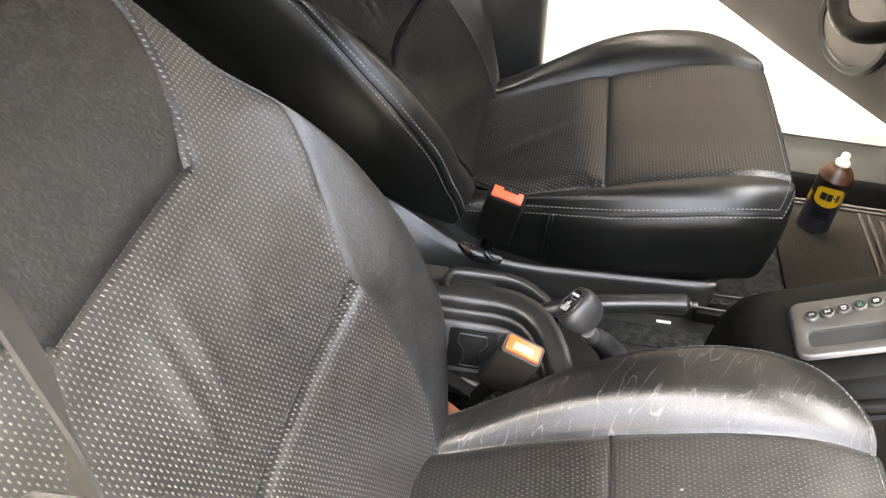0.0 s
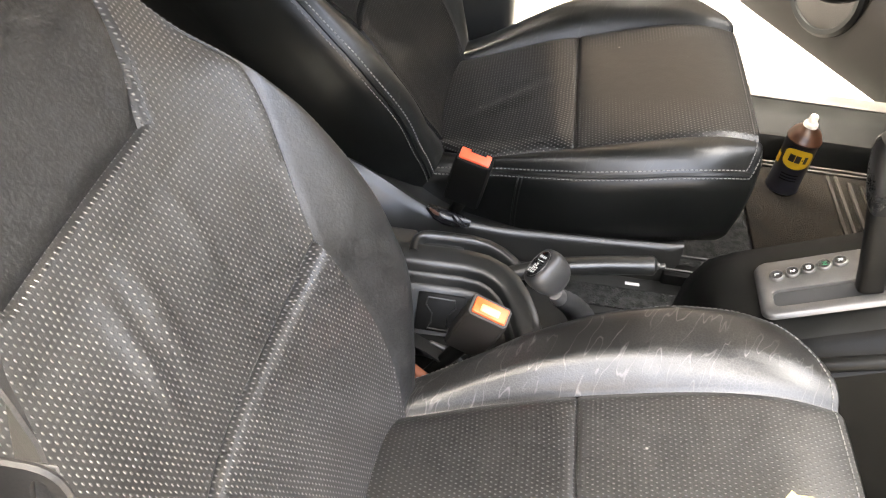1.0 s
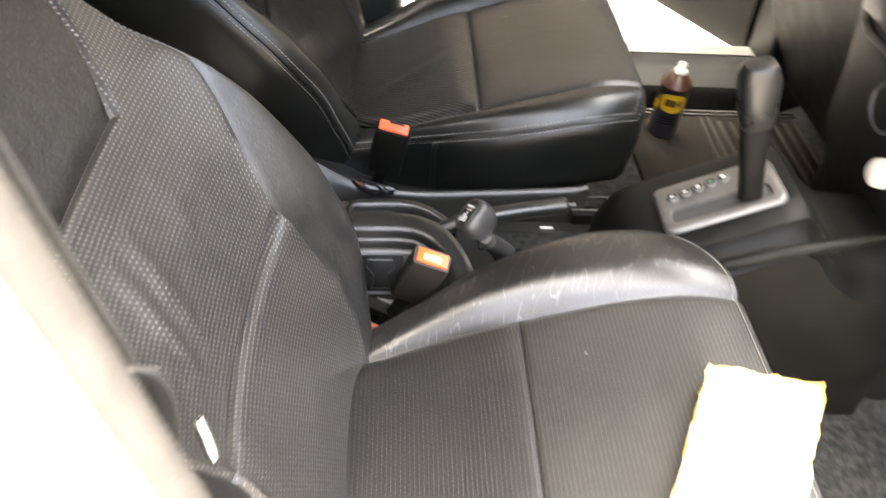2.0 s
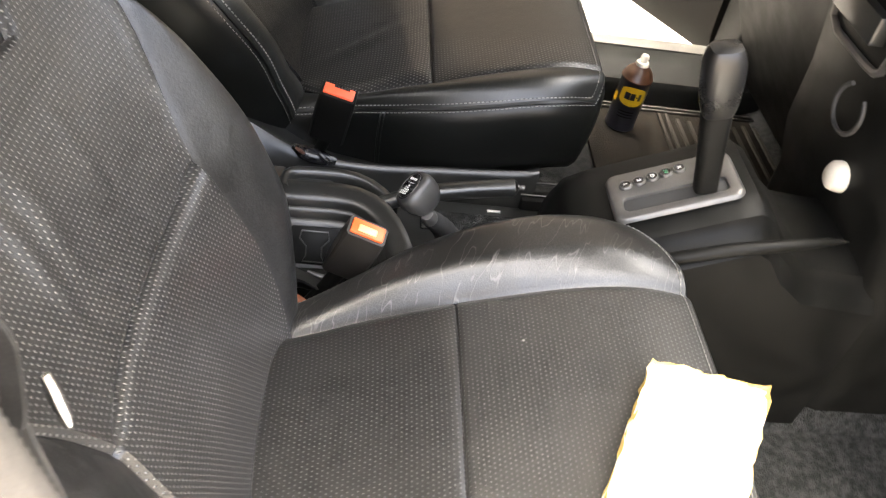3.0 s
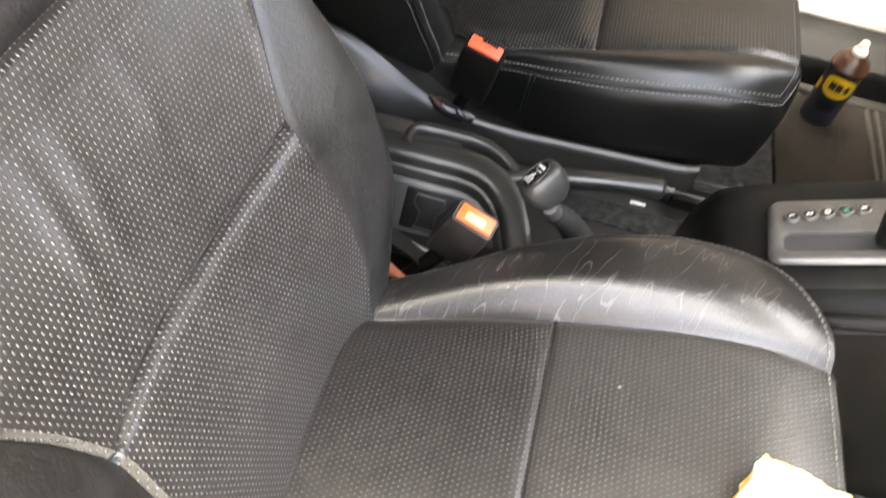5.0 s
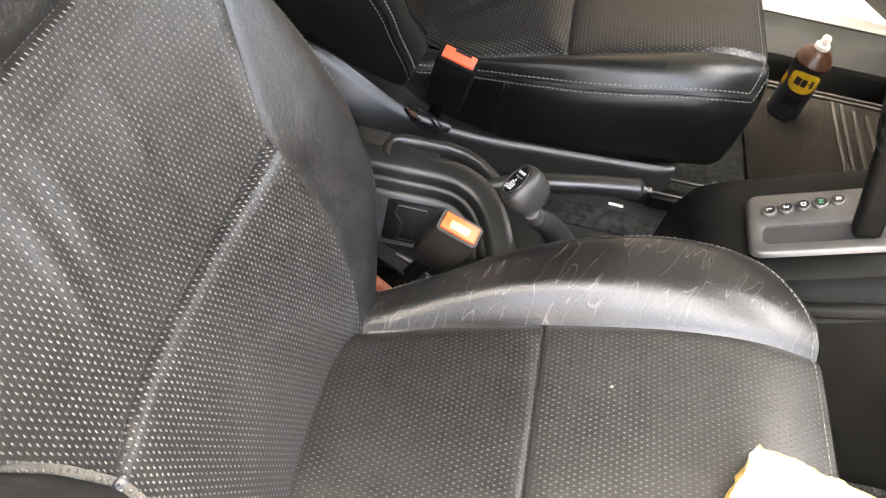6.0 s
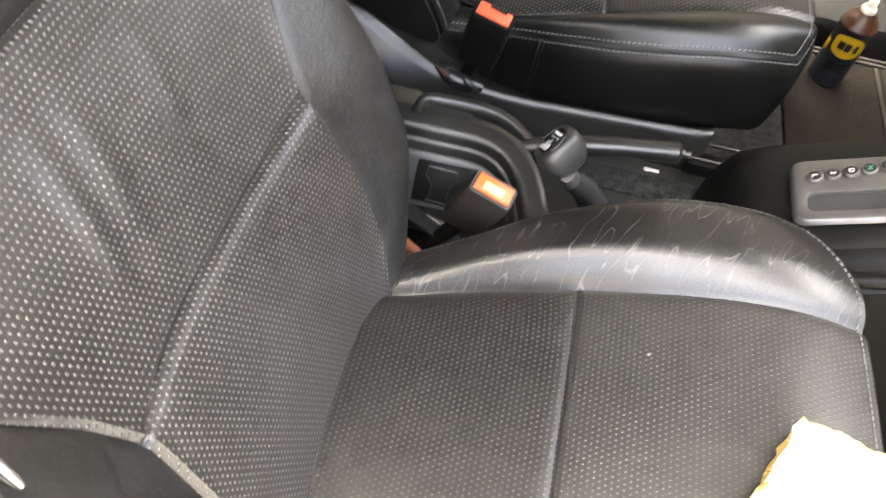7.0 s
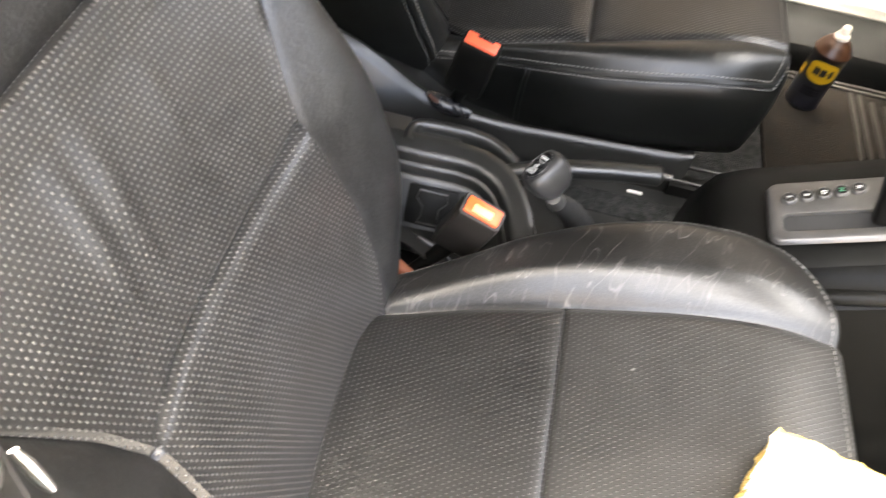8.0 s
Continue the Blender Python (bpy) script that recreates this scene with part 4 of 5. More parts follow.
tube(bm, [on_door(a, 0.60, 0.10 + 0.02 * math.sin(math.pi * (a - 0.25) / 0.4)) for a in [0.25 + 0.4 * k / 12 for k in range(13)]], 0.028, 12)
part("armrest", bm, PLASTIC_SOFT, door, "dark padded armrest")

# ---- the console between the seats ----
console = thing("centre_console", (0.0, 0.78, 0.18), "charcoal plastic centre console with stepped trays behind the levers", "console")
line = [(-0.26, 0.787), (-0.10, 0.787), (0.0, 0.787), (0.05, 0.789), (0.078, 0.7895), (0.100, 0.786), (0.116, 0.779), (0.129, 0.768), (0.139, 0.754), (0.147, 0.738), (0.154, 0.720), (0.160, 0.700), (0.166, 0.678)]
profile = [(-0.066, 0.180), (-0.040, 0.212), (-0.018, 0.2455), (-0.0150, 0.2495), (-0.0110, 0.2515), (-0.0085, 0.2600), (-0.0065, 0.2630), (-0.0035, 0.2645), (-0.0015, 0.2725), (0.0010, 0.2765), (0.006, 0.2790), (0.015, 0.2835), (0.021, 0.2850), (0.0265, 0.2830), (0.030, 0.2740), (0.032, 0.19)]
rows = []
for k, (x, y) in enumerate(line):
    a, b = line[max(k - 1, 0)], line[min(k + 1, len(line) - 1)]
    d = Vector((b[0] - a[0], b[1] - a[1], 0)).normalized()
    out = Vector((-d.y, d.x, 0))
    sink = -0.034 * max(0.0, (k - 5) / (len(line) - 6)) ** 1.4
    rows.append([Vector((x, y, z + sink)) + out * o for o, z in profile])
bm = bmesh.new()
lattice(bm, rows)
part("stepped_rim", bm, PLASTIC_SOFT, console)
bm = bmesh.new()
block(bm, (0.130, 0.655, 0.185), (0.195, 0.70, 0.236), 0.006)
part("rim_foot", bm, PLASTIC_SOFT, console)
bm = bmesh.new()
lattice(bm, [[(x, y, z) for y, z in ((0.760, 0.205), (0.70, 0.190), (0.655, 0.186), (0.62, 0.15))] for x in (-0.26, 0.02, 0.135)])
part("tray_floor", bm, PLASTIC, console)
# lid with an hourglass moulding on the sloping inner wall
wall_m = frame_of((0.056, 0.7575, 0.2290), (1, 0, 0), (0, -0.80, 0.55))
bm = bmesh.new()
block(bm, (-0.031, -0.030, -0.006), (0.031, 0.020, 0.0012), 0.003, 2, wall_m)
lid = part("ashtray_lid", bm, PLASTIC, console)
bm = bmesh.new()
outline = [(-0.017, 0.014), (0.017, 0.014), (0.019, 0.004), (0.010, -0.006), (0.010, -0.018), (0.014, -0.026), (-0.014, -0.026), (-0.010, -0.018), (-0.010, -0.006), (-0.019, 0.004), (-0.017, 0.014)]
tube(bm, [wall_m @ Vector((x, y, 0.0014)) for x, y in outline], 0.0011, 6)
# paler plastic than the lid, standing in for the highlight on the moulding
part("moulded_outline", bm, PLASTIC_SOFT, lid)
bm = bmesh.new()
tube(bm, [(-0.20, 0.706, 0.200), (-0.02, 0.708, 0.206), (0.045, 0.708, 0.207), (0.075, 0.700, 0.200)], [0.008, 0.010, 0.009, 0.003], 10)
part("tray_lip", bm, PLASTIC_SOFT, console, "rounded plastic lip")
# split flap at the foot of the tray, with a narrow tongue beside it
bm = bmesh.new()
lattice(bm, [[Vector((x, y, z)) + Vector((0, 0, d)) for x, y, z in pts] for d in (0.0, 0.004) for pts in ([(0.000, 0.700, 0.226), (0.018, 0.688, 0.236), (0.050, 0.672, 0.240), (0.082, 0.664, 0.226), (0.100, 0.668, 0.205)],)] + [[(0.000, 0.730, 0.215), (0.030, 0.720, 0.220), (0.070, 0.700, 0.222), (0.100, 0.690, 0.212), (0.112, 0.690, 0.198)]])
part("tray_flap", bm, PLASTIC_SOFT, console, "split plastic flap with a worn edge")
bm = bmesh.new()
tube(bm, [(0.052, 0.690, 0.243), (0.072, 0.684, 0.240), (0.094, 0.680, 0.226)], [0.002, 0.004, 0.003], 8, flat=0.5)
part("flap_tongue", bm, PLASTIC_SOFT, console)
# narrow far pocket with a deep slot
bm = bmesh.new()
path = [(0.014, 0.800), (0.0135, 0.814), (0.0150, 0.824), (0.0200, 0.8305), (0.028, 0.8335), (0.05, 0.8350), (0.083, 0.8355), (0.104, 0.8325), (0.122, 0.8255), (0.138, 0.8140), (0.150, 0.7990)]
rows = []
for k, (x, y) in enumerate(path):
    a, b = path[max(k - 1, 0)], path[min(k + 1, len(path) - 1)]
    d = Vector((b[0] - a[0], b[1] - a[1], 0)).normalized()
    out = Vector((-d.y, d.x, 0))
    sink = -0.012 * max(0.0, (k - 6) / (len(path) - 7)) ** 1.5
    rows.append([Vector((x, y, z + sink)) + out * o for o, z in ((-0.006, 0.20), (-0.0055, 0.276), (-0.003, 0.2835), (0.0, 0.2865), (0.004, 0.2870), (0.008, 0.2845), (0.0105, 0.276), (0.0115, 0.19))])
lattice(bm, rows)
part("pocket_rim", bm, PLASTIC_SOFT, console)
bm = bmesh.new()
block(bm, (-0.26, 0.806, 0.18), (0.012, 0.8445, 0.2810), 0.005, 3)
part("rear_shoulder", bm, PLASTIC_SOFT, console)
bm = bmesh.new()
block(bm, (0.015, 0.814, 0.19), (0.074, 0.834, 0.2745), 0.005, 2)
part("pocket_shelf", bm, PLASTIC_SOFT, console)
bm = bmesh.new()
block(bm, (0.070, 0.806, 0.19), (0.140, 0.832, 0.236), 0.002, 1)
part("slot_floor", bm, PLASTIC, console)
# low pan in front, under the levers
bm = bmesh.new()
block(bm, (0.12, 0.665, 0.170), (0.42, 0.915, 0.190), 0.006)
part("lever_pan", bm, surface("dusty_pan", (0.010, 0.0103, 0.010), (0.019, 0.0193, 0.0185), (0.35, 0.5), 22, 500, 0.3), console)
bm = bmesh.new()
block(bm, (0.20, 0.845, 0.188), (0.405, 0.885, 0.1935), 0.002)
part("carpet_strip", bm, CARPET, console, "grey fuzzy carpet strip")
bm = bmesh.new()
block(bm, (0.300, 0.895, 0.1895), (0.320, 0.900, 0.1915), 0.0006)
part("paper_tag", bm, LABEL_WHITE, console, "small white tag")

# ---- hand brake ----
brake = thing("hand_brake", (0.10, 0.80, 0.19), "black hand brake lever with a dull steel end button, lowered", "hand brake")
bm = bmesh.new()
tube(bm, [(0.13, 0.800, 0.264), (0.17, 0.803, 0.281), (0.21, 0.806, 0.291), (0.25, 0.810, 0.297), (0.296, 0.815, 0.301), (0.308, 0.8165, 0.302), (0.312, 0.817, 0.302)], [0.0100, 0.0112, 0.0116, 0.0118, 0.0120, 0.0128, 0.0090], 20)
part("grip", bm, PLASTIC_SOFT, brake, "smooth black grip")
bm = bmesh.new()
tube(bm, [(0.311, 0.817, 0.302), (0.316, 0.8175, 0.302), (0.3175, 0.8175, 0.302), (0.323, 0.818, 0.302), (0.3245, 0.818, 0.302)], [0.0045, 0.0045, 0.003, 0.004, 0.0025], 14)
part("release_button", bm, SILVER, brake, "dull steel release button")
bm = bmesh.new()
block(bm, (0.08, 0.793, 0.18), (0.16, 0.807, 0.27), 0.004)
part("lever_plate", bm, PLASTIC, brake)

# sliding bars in front of the far seat
BAR = surface("black_steel", (0.006, 0.006, 0.006), (0.010, 0.010, 0.010), (0.30, 0.36), 40, 600, 0.05, spec=0.35)
slider = thing("seat_slider", (0.36, 0.93, 0.06), "thin black steel slider bars ahead of the driver seat rail", "seat slider")
bm = bmesh.new()
tube(bm, [(0.345, 0.904, 0.2215), (0.40, 0.905, 0.2210), (0.432, 0.906, 0.2205)], 0.0022, 8)
part("lower_bar", bm, BAR, slider, "thin glossy black bar")
bm = bmesh.new()
tube(bm, [(0.362, 0.934, 0.222), (0.40, 0.935, 0.222), (0.428, 0.936, 0.222)], 0.0022, 8)
part("upper_bar", bm, BAR, slider, "thin glossy black bar")
bm = bmesh.new()
block(bm, (0.350, 0.908, 0.06), (0.430, 0.934, 0.2080), 0.003)
part("rail_end", bm, PLASTIC, slider)
bm = bmesh.new()
tube(bm, [(0.428, 0.945, 0.205), (0.432, 0.940, 0.225), (0.436, 0.925, 0.228), (0.438, 0.912, 0.218)], [0.004, 0.006, 0.005, 0.004], 8)
part("end_clip", bm, RUBBER, slider)

# ---- transfer lever ----
transfer = thing("transfer_lever", (0.252, 0.80, 0.19), "grey drive selector lever with a printed knob and rubber boot", "gear lever")
bm = bmesh.new()
foot, neck = Vector((0.250, 0.790, 0.190)), Vector((0.192, 0.714, 0.324))
places, radii = [], []
for k in range(17):
    t = k / 16
    places.append(foot.lerp(neck, t) + Vector((0, 0, 0.012)) * math.sin(math.pi * t))
    radii.append(0.010 * (1 - t) ** 1.3 + 0.0095 + (0.0018 if k % 2 else 0.0))
tube(bm, places, radii, 18)
part("rubber_boot", bm, RUBBER, transfer, "pleated black rubber boot")
bm = bmesh.new()
up = (neck - foot).normalized()
tube(bm, [neck - up * 0.004, neck + up * 0.004, neck + up * 0.010, neck + up * 0.018], [0.0095, 0.0100, 0.0088, 0.008], 16)
part("collar", bm, SILVER, transfer, "worn silver collar")
knob_at = Vector((0.174, 0.717, 0.357))
kn = frame_of(knob_at, (0.72, 0.60, 0.3), (-0.70, -0.02, 0.71)) @ Matrix.Diagonal((0.93, 0.88, 0.92, 1.0))
bm = bmesh.new()
rows = []
for z, r in ((-0.027, 0.010), (-0.024, 0.014), (-0.018, 0.0190), (-0.009, 0.0228), (0.002, 0.0245), (0.010, 0.0240), (0.0150, 0.0220), (0.0172, 0.019), (0.0178, 0.014), (0.0180, 0.006), (0.0180, 0.0005)):
    rows.append([kn @ Vector((1.08 * r * math.copysign(abs(math.cos(a)) ** 0.64, math.cos(a)), 0.90 * r * math.copysign(abs(math.sin(a)) ** 0.64, math.sin(a)), z)) for a in [2 * math.pi * j / 28 for j in range(28)]])
lattice(bm, rows, ring=True)
knob = part("knob", bm, surface("grey_knob", (0.024, 0.024, 0.0235), (0.038, 0.0375, 0.037), (0.29, 0.38), 30, 900, 0.1), transfer, "smooth grey plastic knob")
bm = bmesh.new()
rows = []
for r, z in ((0.0, 0.0186), (0.0175, 0.0186), (0.0185, 0.0178)):
    rows.append([kn @ Vector((1.1 * r * math.cos(a), 0.88 * r * math.sin(a), z)) for a in [2 * math.pi * j / 28 for j in range(28)]])
lattice(bm, rows, ring=True)
bmesh.ops.remove_doubles(bm, verts=bm.verts, dist=1e-6)
plate = part("knob_plate", bm, LABEL_BLACK, knob, "black printed plate with a white rim")
bm = bmesh.new()
tube(bm, [kn @ Vector((1.1 * 0.0170 * math.cos(a), 0.88 * 0.0170 * math.sin(a), 0.0186)) for a in [2 * math.pi * j / 32 for j in range(33)]], 0.0003, 6, caps=False)
part("plate_outline", bm, SILVER, knob, "thin white printed outline")
for row, (y, marks) in enumerate(((0.0085, 2), (0.0045, 4), (0.0005, 5), (-0.0035, 3))):
    for k in range(marks):
        bm = bmesh.new()
        x = -0.0125 + 0.0030 * k + 0.0006 * (row % 2)
        block(bm, (x - 0.0010, y - 0.0011, 0.0185), (x + 0.0010, y + 0.0011, 0.0190), 0.0, 1, kn)
        part("print_bar", bm, LABEL_WHITE, knob, "plain white printed bar")
for y in (0.0075, 0.0035, -0.0005, -0.0045):
    bm = bmesh.new()
    block(bm, (0.0085, y - 0.0014, 0.0185), (0.0115, y + 0.0014, 0.0190), 0.0, 1, kn)
    part("print_bar", bm, LABEL_WHITE, knob, "plain white printed bar")
bm = bmesh.new()
block(bm, (0.0040, -0.0060, 0.0185), (0.0046, 0.0075, 0.0189), 0.0, 1, kn)
part("print_line", bm, LABEL_WHITE, knob, "thin white printed line")

# ---- gear selector console ----
SLOPE = radians(24)
gear_box = thing("selector_console", (0.42, 0.73, 0.19), "black console block with a silver automatic gear selector plate", "selector console")
gz = frame_of((0.405, 0.725, 0.366), (math.cos(SLOPE), 0, math.sin(SLOPE)), (-math.sin(SLOPE), 0, math.cos(SLOPE)))
bm = bmesh.new()
rows = []
stations = [(0.352, 0.19, 0.26), (0.356, 0.19, 0.315), (0.368, 0.19, 0.340), (0.395, 0.19, 0.357), (0.45, 0.19, 0.382), (0.53, 0.19, 0.418), (0.556, 0.19, 0.428), (0.572, 0.19, 0.420), (0.60, 0.19, 0.385), (0.64, 0.19, 0.355), (0.74, 0.19, 0.345)]
for x, lo, hi in stations:
    far, near = 0.815, 0.635
    rows.append([(x, far + 0.02, lo), (x, far + 0.012, lo + (hi - lo) * 0.7), (x, far - 0.004, hi - 0.010), (x, far - 0.025, hi - 0.001), (x, 0.76, hi), (x, 0.70, hi), (x, near + 0.036, hi - 0.002), (x, near + 0.026, hi - 0.008), (x, near + 0.022, hi - 0.022), (x, near + 0.004, hi - 0.034), (x, near - 0.004, hi - 0.042), (x, near - 0.004, hi - 0.075), (x, near - 0.002, lo + 0.02), (x, near, 0.06)])
vs = lattice(bm, rows)
bm.faces.new(vs[0])
part("console_body", bm, PLASTIC, gear_box)
# a ledge that runs down to the dashboard
bm = bmesh.new()
tube(bm, [(0.40, 0.636, 0.335), (0.45, 0.630, 0.366), (0.52, 0.626, 0.394), (0.58, 0.626, 0.408), (0.63, 0.634, 0.412), (0.66, 0.645, 0.405)], [0.004, 0.008, 0.008, 0.007, 0.005, 0.001], 10)
part("side_ledge", bm, PLASTIC, gear_box, "rounded plastic ledge")
# silver plate with its slot
def plate_ring(x0, x1, y0, y1, r, z, n=6):
    pts = []
    for cx, cy, a0 in ((x1 - r, y1 - r, 0), (x0 + r, y1 - r, 90), (x0 + r, y0 + r, 180), (x1 - r, y0 + r, 270)):
        pts += [gz @ Vector((cx + r * math.cos(radians(a0 + 90 * k / n)), cy + r * math.sin(radians(a0 + 90 * k / n)), z)) for k in range(n + 1)]
    return pts
bm = bmesh.new()
lattice(bm, [plate_ring(-0.001, 0.150, -0.043, 0.043, 0.013, 0.0), plate_ring(0.001, 0.148, -0.041, 0.041, 0.012, 0.004), plate_ring(0.003, 0.146, -0.039, 0.039, 0.011, 0.0055), plate_ring(0.012, 0.136, -0.031, -0.003, 0.008, 0.0062), plate_ring(0.0135, 0.1345, -0.0295, -0.0045, 0.007, 0.0052), plate_ring(0.014, 0.134, -0.029, -0.005, 0.007, 0.0)], ring=True)
part("selector_plate", bm, SILVER, gear_box, "satin silver selector plate")
bm = bmesh.new()
bm.faces.new([bm.verts.new(p) for p in plate_ring(0.012, 0.136, -0.031, -0.003, 0.007, 0.0012)])
part("slot_floor", bm, RUBBER, gear_box, "black slot cover")


def lettering(name, text, size, m, mat, parent):
    """A raised letter in the built-in font, as a mesh."""
    data = bpy.data.curves.new(name, "FONT")
    data.body, data.size, data.extrude, data.align_x, data.align_y = text, size, 0.0003, "CENTER", "CENTER"
    tmp = bpy.data.objects.new(name, data)
    me = bpy.data.meshes.new_from_object(tmp)
    bpy.data.objects.remove(tmp)
    me.transform(Matrix.Translation(-ORIGIN[parent.name]) @ m)
    me.materials.clear()
    me.materials.append(mat)
    ob = new(name, me)
    ob.parent = parent
    ORIGIN[ob.name] = ORIGIN[parent.name]
    return ob


for k, letter in enumerate("L2DNR"):
    at = gz @ Matrix.Translation((0.022 + 0.0165 * k, 0.0155 + 0.0022 * k, 0.0))
    bm = bmesh.new()
    turned(bm, [(0.0084, 0.0055), (0.0082, 0.0075), (0.0074, 0.0090), (0.0064, 0.0094), (0.0060, 0.0086)], at, 20)
    ring_ = part("indicator_ring", bm, SILVER, gear_box, "raised silver ring")
    bm = bmesh.new()
    turned(bm, [(0.0061, 0.0087), (0.003, 0.0086), (0.0, 0.0086)], at, 20)
    disc = part("indicator_disc", bm, LABEL_BLACK, gear_box, "black indicator disc")
    lettering("letter", letter, 0.0072, at @ Matrix.Translation((0, 0, 0.0090)) @ Matrix.Rotation(radians(-90), 4, "Z"), GREEN_PRINT if letter == "N" else LABEL_WHITE, disc)

# selector lever
lever = thing("gear_lever", (0.512, 0.708, 0.42), "black automatic gear selector lever with a rounded grip", "gear lever")
bm = bmesh.new()
low = gz @ Vector((0.108, -0.017, 0.004))
top = Vector((0.462, 0.705, 0.570))


def boxy(bm, stations, n=24):
    """A rounded-square bar from low towards top: stations of (share of the way, half width, half depth)."""
    m = frame_of(low, (1, 0, 0), top - low)
    rows = []
    for t, a, b in stations:
        z = (top - low).length * t
        rows.append([m @ Vector((a * math.copysign(abs(math.cos(k)) ** 0.6, math.cos(k)), b * math.copysign(abs(math.sin(k)) ** 0.6, math.sin(k)), z)) for k in [2 * math.pi * j / n for j in range(n)]])
    vs = lattice(bm, rows, ring=True)
    bm.faces.new(vs[0][::-1])
    bm.faces.new(vs[-1])


boxy(bm, [(0.0, 0.0135, 0.0105), (0.2, 0.0140, 0.0110), (0.45, 0.0150, 0.0120), (0.72, 0.0170, 0.0135)])
part("shaft", bm, PLASTIC, lever, "black tapered shaft")
bm = bmesh.new()
boxy(bm, [(0.66, 0.0165, 0.0135), (0.72, 0.0190, 0.0160), (0.80, 0.0205, 0.0180), (0.95, 0.0218, 0.0195), (1.05, 0.0218, 0.0195), (1.12, 0.0195, 0.0175), (1.16, 0.0160, 0.0140), (1.175, 0.0080, 0.0070)])
part("grip", bm, surface("worn_grip", (0.0075, 0.0075, 0.0075), (0.013, 0.0128, 0.0125), (0.24, 0.34), 20, 700, 0.15), lever, "rounded black grip with a worn sheen")

# ---- dashboard ----
dash = thing("dashboard", (0.9, 0.8, 0.44), "dark plastic dashboard with a silver-edged centre stack", "dashboard")
bm = bmesh.new()
section = [(1.05, 0.36), (0.90, 0.38), (0.80, 0.42), (0.755, 0.50), (0.735, 0.60), (0.74, 0.72), (0.78, 0.78), (0.90, 0.80), (1.08, 0.77), (1.12, 0.745)]
lattice(bm, [[(x, y, z) for x, z in section] for y in (0.132, 0.35, 0.64, 0.95, 1.25, 1.48)])
part("dash_shell", bm, PLASTIC, dash)
bm = bmesh.new()
rows = []
for z, x in ((0.10, 0.735), (0.30, 0.730), (0.345, 0.715), (0.38, 0.705), (0.47, 0.700), (0.52, 0.692), (0.54, 0.688), (0.62, 0.675), (0.72, 0.668), (0.76, 0.69)):
    rows.append([(x + dx, y, z) for dx, y in ((0.30, 0.640), (0.03, 0.640), (0.010, 0.648), (0.0, 0.665), (0.0, 0.80), (0.0, 0.945), (0.010, 0.962), (0.03, 0.970), (0.30, 0.970))])
lattice(bm, rows)
stack = part("radio_surround", bm, PLASTIC, dash)
bm = bmesh.new()
tube(bm, [(0.668, 0.735, 0.72), (0.674, 0.752, 0.64), (0.682, 0.775, 0.565), (0.685, 0.782, 0.547), (0.686, 0.793, 0.539), (0.687, 0.815, 0.536), (0.687, 0.90, 0.534), (0.686, 0.925, 0.545), (0.672, 0.945, 0.66), (0.668, 0.95, 0.72)], 0.0055, 8)
part("silver_trim", bm, SILVER, stack, "satin silver trim round the radio")
for z in (0.585, 0.64):
    bm = bmesh.new()
    block(bm, (0.664, 0.80, z - 0.018), (0.69, 0.91, z + 0.018), 0.004)
    part("radio_unit", bm, PLASTIC_SOFT, stack)
bm = bmesh.new()
turned(bm, [(0.0, 0.012), (0.014, 0.011), (0.019, 0.006), (0.020, 0.0), (0.020, -0.01)], frame_of((0.698, 0.772, 0.405), (0, 1, 0), (-1, 0, 0.15)), 24)
part("socket_cap", bm, PALE, stack, "pale round socket cap")
bm = bmesh.new()
loop = [(0.680, 0.795 + 0.032 * math.cos(a), 0.488 + 0.030 * math.sin(a)) for a in [radians(-230 + 290 * k / 24) for k in range(25)]]
tube(bm, loop, 0.0030, 8)
part("cable_loop", bm, RUBBER, stack, "dark hanging cable")
bm = bmesh.new()
lattice(bm, [[(x, y, z) for x, z in ((0.92, 0.12), (0.83, 0.30), (0.775, 0.42), (0.745, 0.52), (0.74, 0.62))] for y in (0.965, 1.1, 1.3, 1.48)])
part("knee_panel", bm, PLASTIC, dash, "dark lower panel before the driver")

# steering wheel
wheel = thing("steering_wheel", (0.565, 1.19, 0.53), "black steering wheel before the driver seat", "steering wheel")
wm = frame_of((0.565, 1.19, 0.700), (0, 1, 0), (-0.90, 0, 0.44))
bm = bmesh.new()
rows = []
for j in range(49):
    a = 2 * math.pi * j / 48
    rows.append([wm @ Vector(((0.185 + 0.014 * math.cos(b)) * math.cos(a), (0.185 + 0.014 * math.cos(b)) * math.sin(a), 0.014 * math.sin(b))) for b in [2 * math.pi * k / 12 for k in range(12)]])
lattice(bm, rows, ring=True)
bmesh.ops.remove_doubles(bm, verts=bm.verts, dist=1e-5)
part("wheel_rim", bm, PLASTIC, wheel, "black padded rim")
bm = bmesh.new()
turned(bm, [(0.0, 0.0), (0.05, -0.002), (0.065, -0.02), (0.06, -0.05), (0.03, -0.10), (0.03, -0.26)], wm, 24)
part("hub", bm, PLASTIC, wheel)
for turn in (0, 180):
    bm = bmesh.new()
    block(bm, (0.05, -0.016, -0.035), (0.18, 0.016, -0.012), 0.005, 2, wm @ Matrix.Rotation(radians(turn), 4, "Z"))
    part("spoke", bm, PLASTIC, wheel)

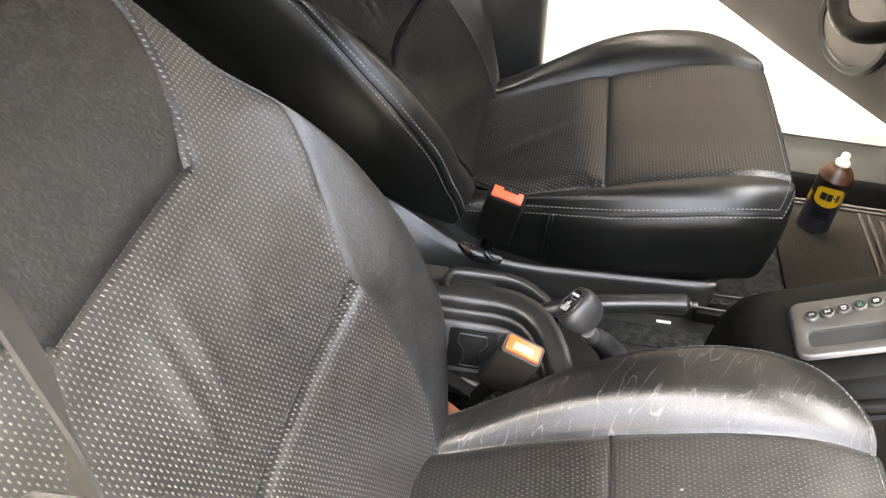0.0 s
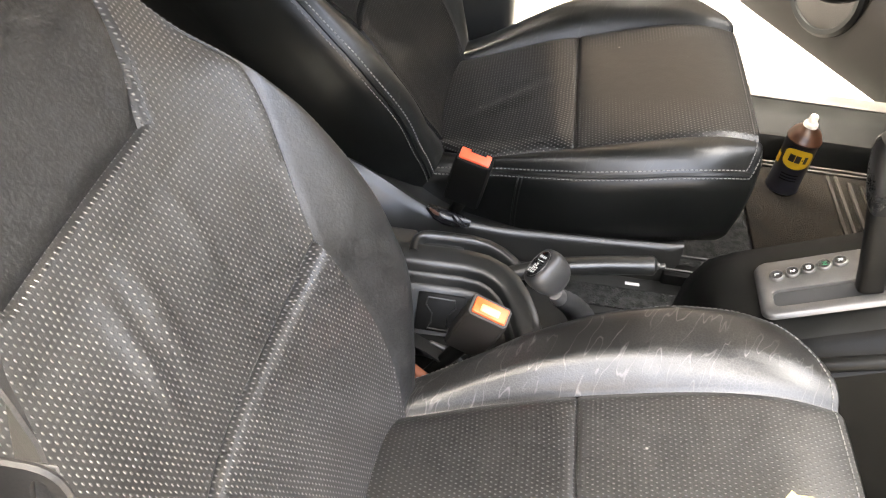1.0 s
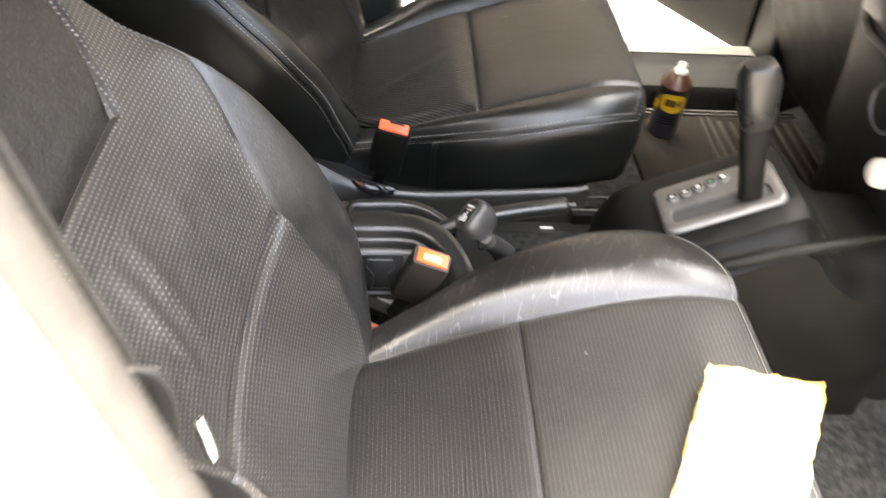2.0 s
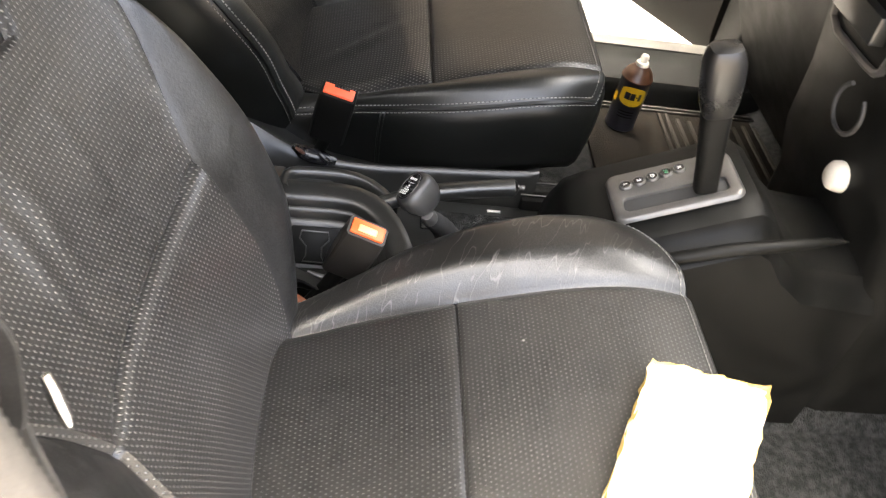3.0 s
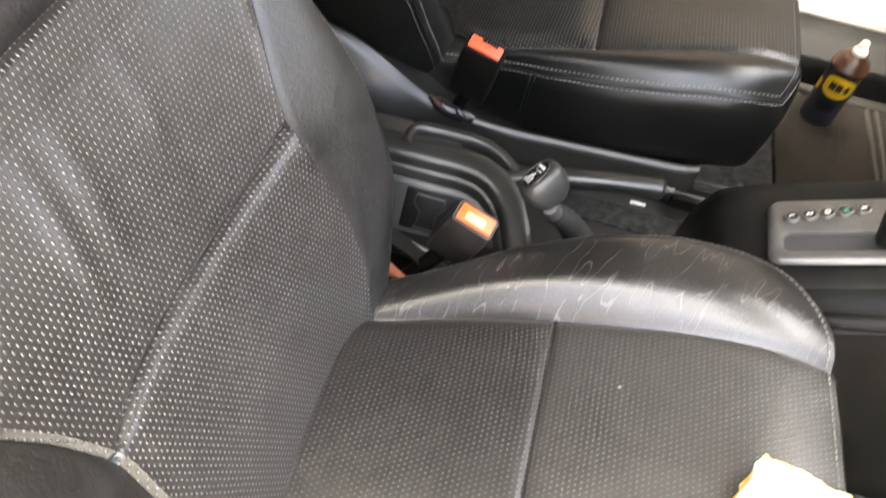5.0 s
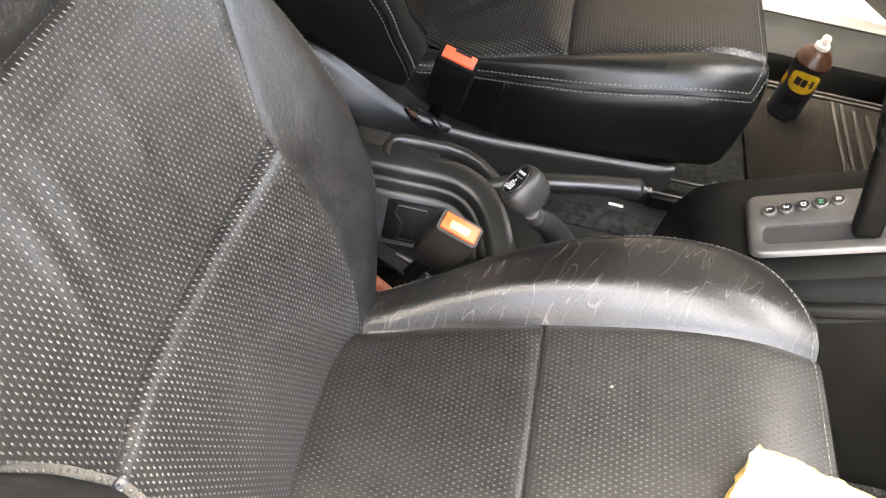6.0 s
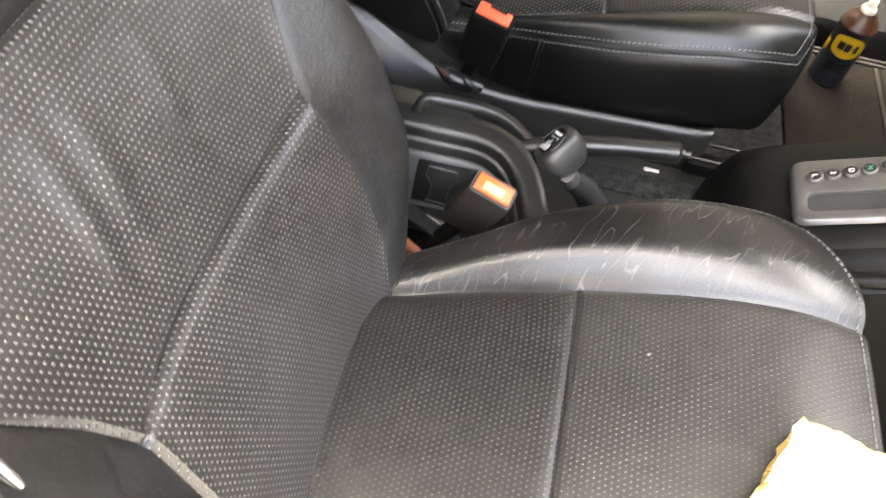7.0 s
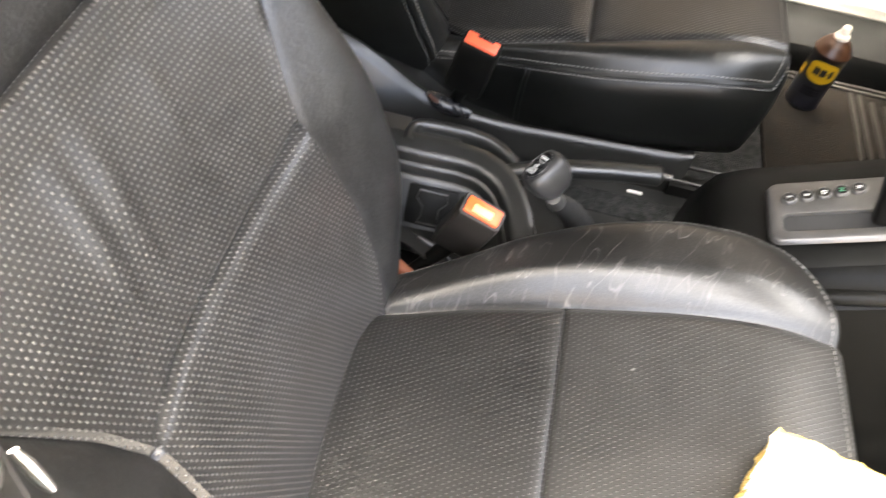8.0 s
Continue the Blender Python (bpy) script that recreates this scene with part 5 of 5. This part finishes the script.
# ---- seat belt on the near pillar ----
belt = thing("seat_belt", (-0.06, 0.205, 0.10), "dark seat belt with a metal tongue hanging on the door pillar", "seat belt")
bm = bmesh.new()
rows = []
for k in range(48):
    t = k / 47
    z = 1.20 - 1.08 * t
    x = jamb_x(z) - 0.043 + 0.05 * max(0.0, 0.62 - z)
    y = 0.170 + 0.040 * min(1.0, max(0.0, (z - 0.50) / 0.2))
    wide = Vector((-0.029, 0.036, 0)) if z > 0.72 else Vector((-0.029, 0.036, 0)).lerp(Vector((-0.046, 0.002, 0)), min(1.0, (0.72 - z) / 0.16))
    p = Vector((x, y, z))
    q = Vector((0.0008, 0.0006, 0))
    rows.append([p - q, p + q, p + wide + q, p + wide - q])
lattice(bm, rows, ring=True)
part("webbing", bm, WEBBING, belt, "woven dark webbing")
# tongue: a slotted plate on the webbing with a thick lower lip, and its bright blade
tf = frame_of((-0.068, 0.188, 0.666), (1, 0.0, -0.06), (0.06, -1.0, 0.12))


def oval(cx, cy, rx, ry, z, power):
    out = []
    for k in range(40):
        c, n_ = math.cos(2 * math.pi * k / 40), math.sin(2 * math.pi * k / 40)
        out.append(tf @ Vector((cx + rx * math.copysign(abs(c) ** power, c), cy + ry * math.copysign(abs(n_) ** power, n_), z)))
    return out


bm = bmesh.new()
rows = [oval(0, 0, 0.025, 0.041, -0.002, 0.6), oval(0, 0, 0.026, 0.042, 0.0, 0.6), oval(0, 0, 0.025, 0.041, 0.002, 0.6), oval(0.012, 0.010, 0.0045, 0.025, 0.002, 0.6), oval(0.012, 0.010, 0.0038, 0.024, 0.0, 0.6), oval(0.012, 0.010, 0.0045, 0.025, -0.002, 0.6), oval(0, 0, 0.025, 0.041, -0.002, 0.6)]
lattice(bm, rows, ring=True)
dull = surface("dull_metal", (0.055, 0.052, 0.049), (0.085, 0.081, 0.077), (0.32, 0.42), 40, 600, 0.1, metal=0.7)
part("tongue_plate", bm, surface("dark_metal", (0.035, 0.0335, 0.032), (0.055, 0.053, 0.05), (0.45, 0.55), 40, 600, 0.1, metal=0.2, spec=0.3), belt, "grey metal tongue plate with a slot")
bm = bmesh.new()
tube(bm, [tf @ Vector((x, y, 0.004)) for x, y in ((-0.024, -0.030), (-0.015, -0.036), (0.0, -0.039), (0.014, -0.036), (0.022, -0.027))], [0.003, 0.006, 0.0065, 0.006, 0.003], 10)
part("tongue_lip", bm, dull, belt, "thick rounded lower lip")
bm = bmesh.new()
block(bm, (0.006, -0.018, -0.0048), (0.018, 0.038, -0.0030), 0.0008, 1, tf)
part("slot_backing", bm, WEBBING, belt, "dark webbing folded through the slot")
bm = bmesh.new()
tube(bm, [(-0.031, 0.186, 0.676), (-0.030, 0.187, 0.664), (-0.0285, 0.188, 0.645), (-0.028, 0.189, 0.635)], [0.002, 0.0032, 0.0032, 0.002], 10, flat=0.5)
part("tongue_blade", bm, CHROME, belt, "chrome tongue blade")

# ---- sponges ----
def make_sponge(corners, thick, label):
    """A torn block of foam over four corners on its support, with a pale skin on top."""
    n = 20
    a, b, c, d = [Vector(p) for p in corners]
    own = thing("sponge", (a + c) / 2, label, "sponge", "sponges")

    def place(u, v, h):
        p = a.lerp(b, u).lerp(d.lerp(c, u), v) + Vector((0, 0, h))
        return p + noise.noise_vector(p * 60) * 0.0045 + noise.noise_vector(p * 190) * 0.0022

    def crown(i, j):
        return thick * (1 - 0.12 * (2 * i / n - 1) ** 4 - 0.12 * (2 * j / n - 1) ** 4)

    edge = [(i, 0) for i in range(n)] + [(n, j) for j in range(n)] + [(i, n) for i in range(n, 0, -1)] + [(0, j) for j in range(n, 0, -1)]
    skin = bmesh.new()
    lattice(skin, [[place(i / n, j / n, crown(i, j)) for i in range(n + 1)] for j in range(n + 1)])
    lattice(skin, [[place(i / n, j / n, crown(i, j)) for i, j in edge], [place(i / n, j / n, crown(i, j) - 0.004) for i, j in edge]], ring=True)
    bmesh.ops.remove_doubles(skin, verts=skin.verts, dist=3e-4)
    part("top_skin", skin, SKIN, own, "paler top skin", 60)
    foam = bmesh.new()
    lattice(foam, [[place(i / n, j / n, thick * 0.93 * (1 - t)) for i, j in edge] for t in (0.0, 0.25, 0.5, 0.75, 1.0)], ring=True)
    lattice(foam, [[place(i / n, j / n, 0.0) for i in range(n + 1)] for j in range(n + 1)])
    bmesh.ops.remove_doubles(foam, verts=foam.verts, dist=3e-4)
    part("foam_body", foam, SPONGE, own, "torn yellow foam", 60)
    return own


make_sponge([(0.298, 0.276, 0.362), (0.400, 0.250, 0.384), (0.478, 0.412, 0.388), (0.378, 0.442, 0.379)], 0.038, "cream foam sponge with torn yellow edges lying on the seat cushion")
make_sponge([(0.71, 0.35, 0.064), (0.81, 0.34, 0.064), (0.83, 0.45, 0.064), (0.73, 0.46, 0.064)], 0.04, "yellow foam sponge on the carpet before the seat")
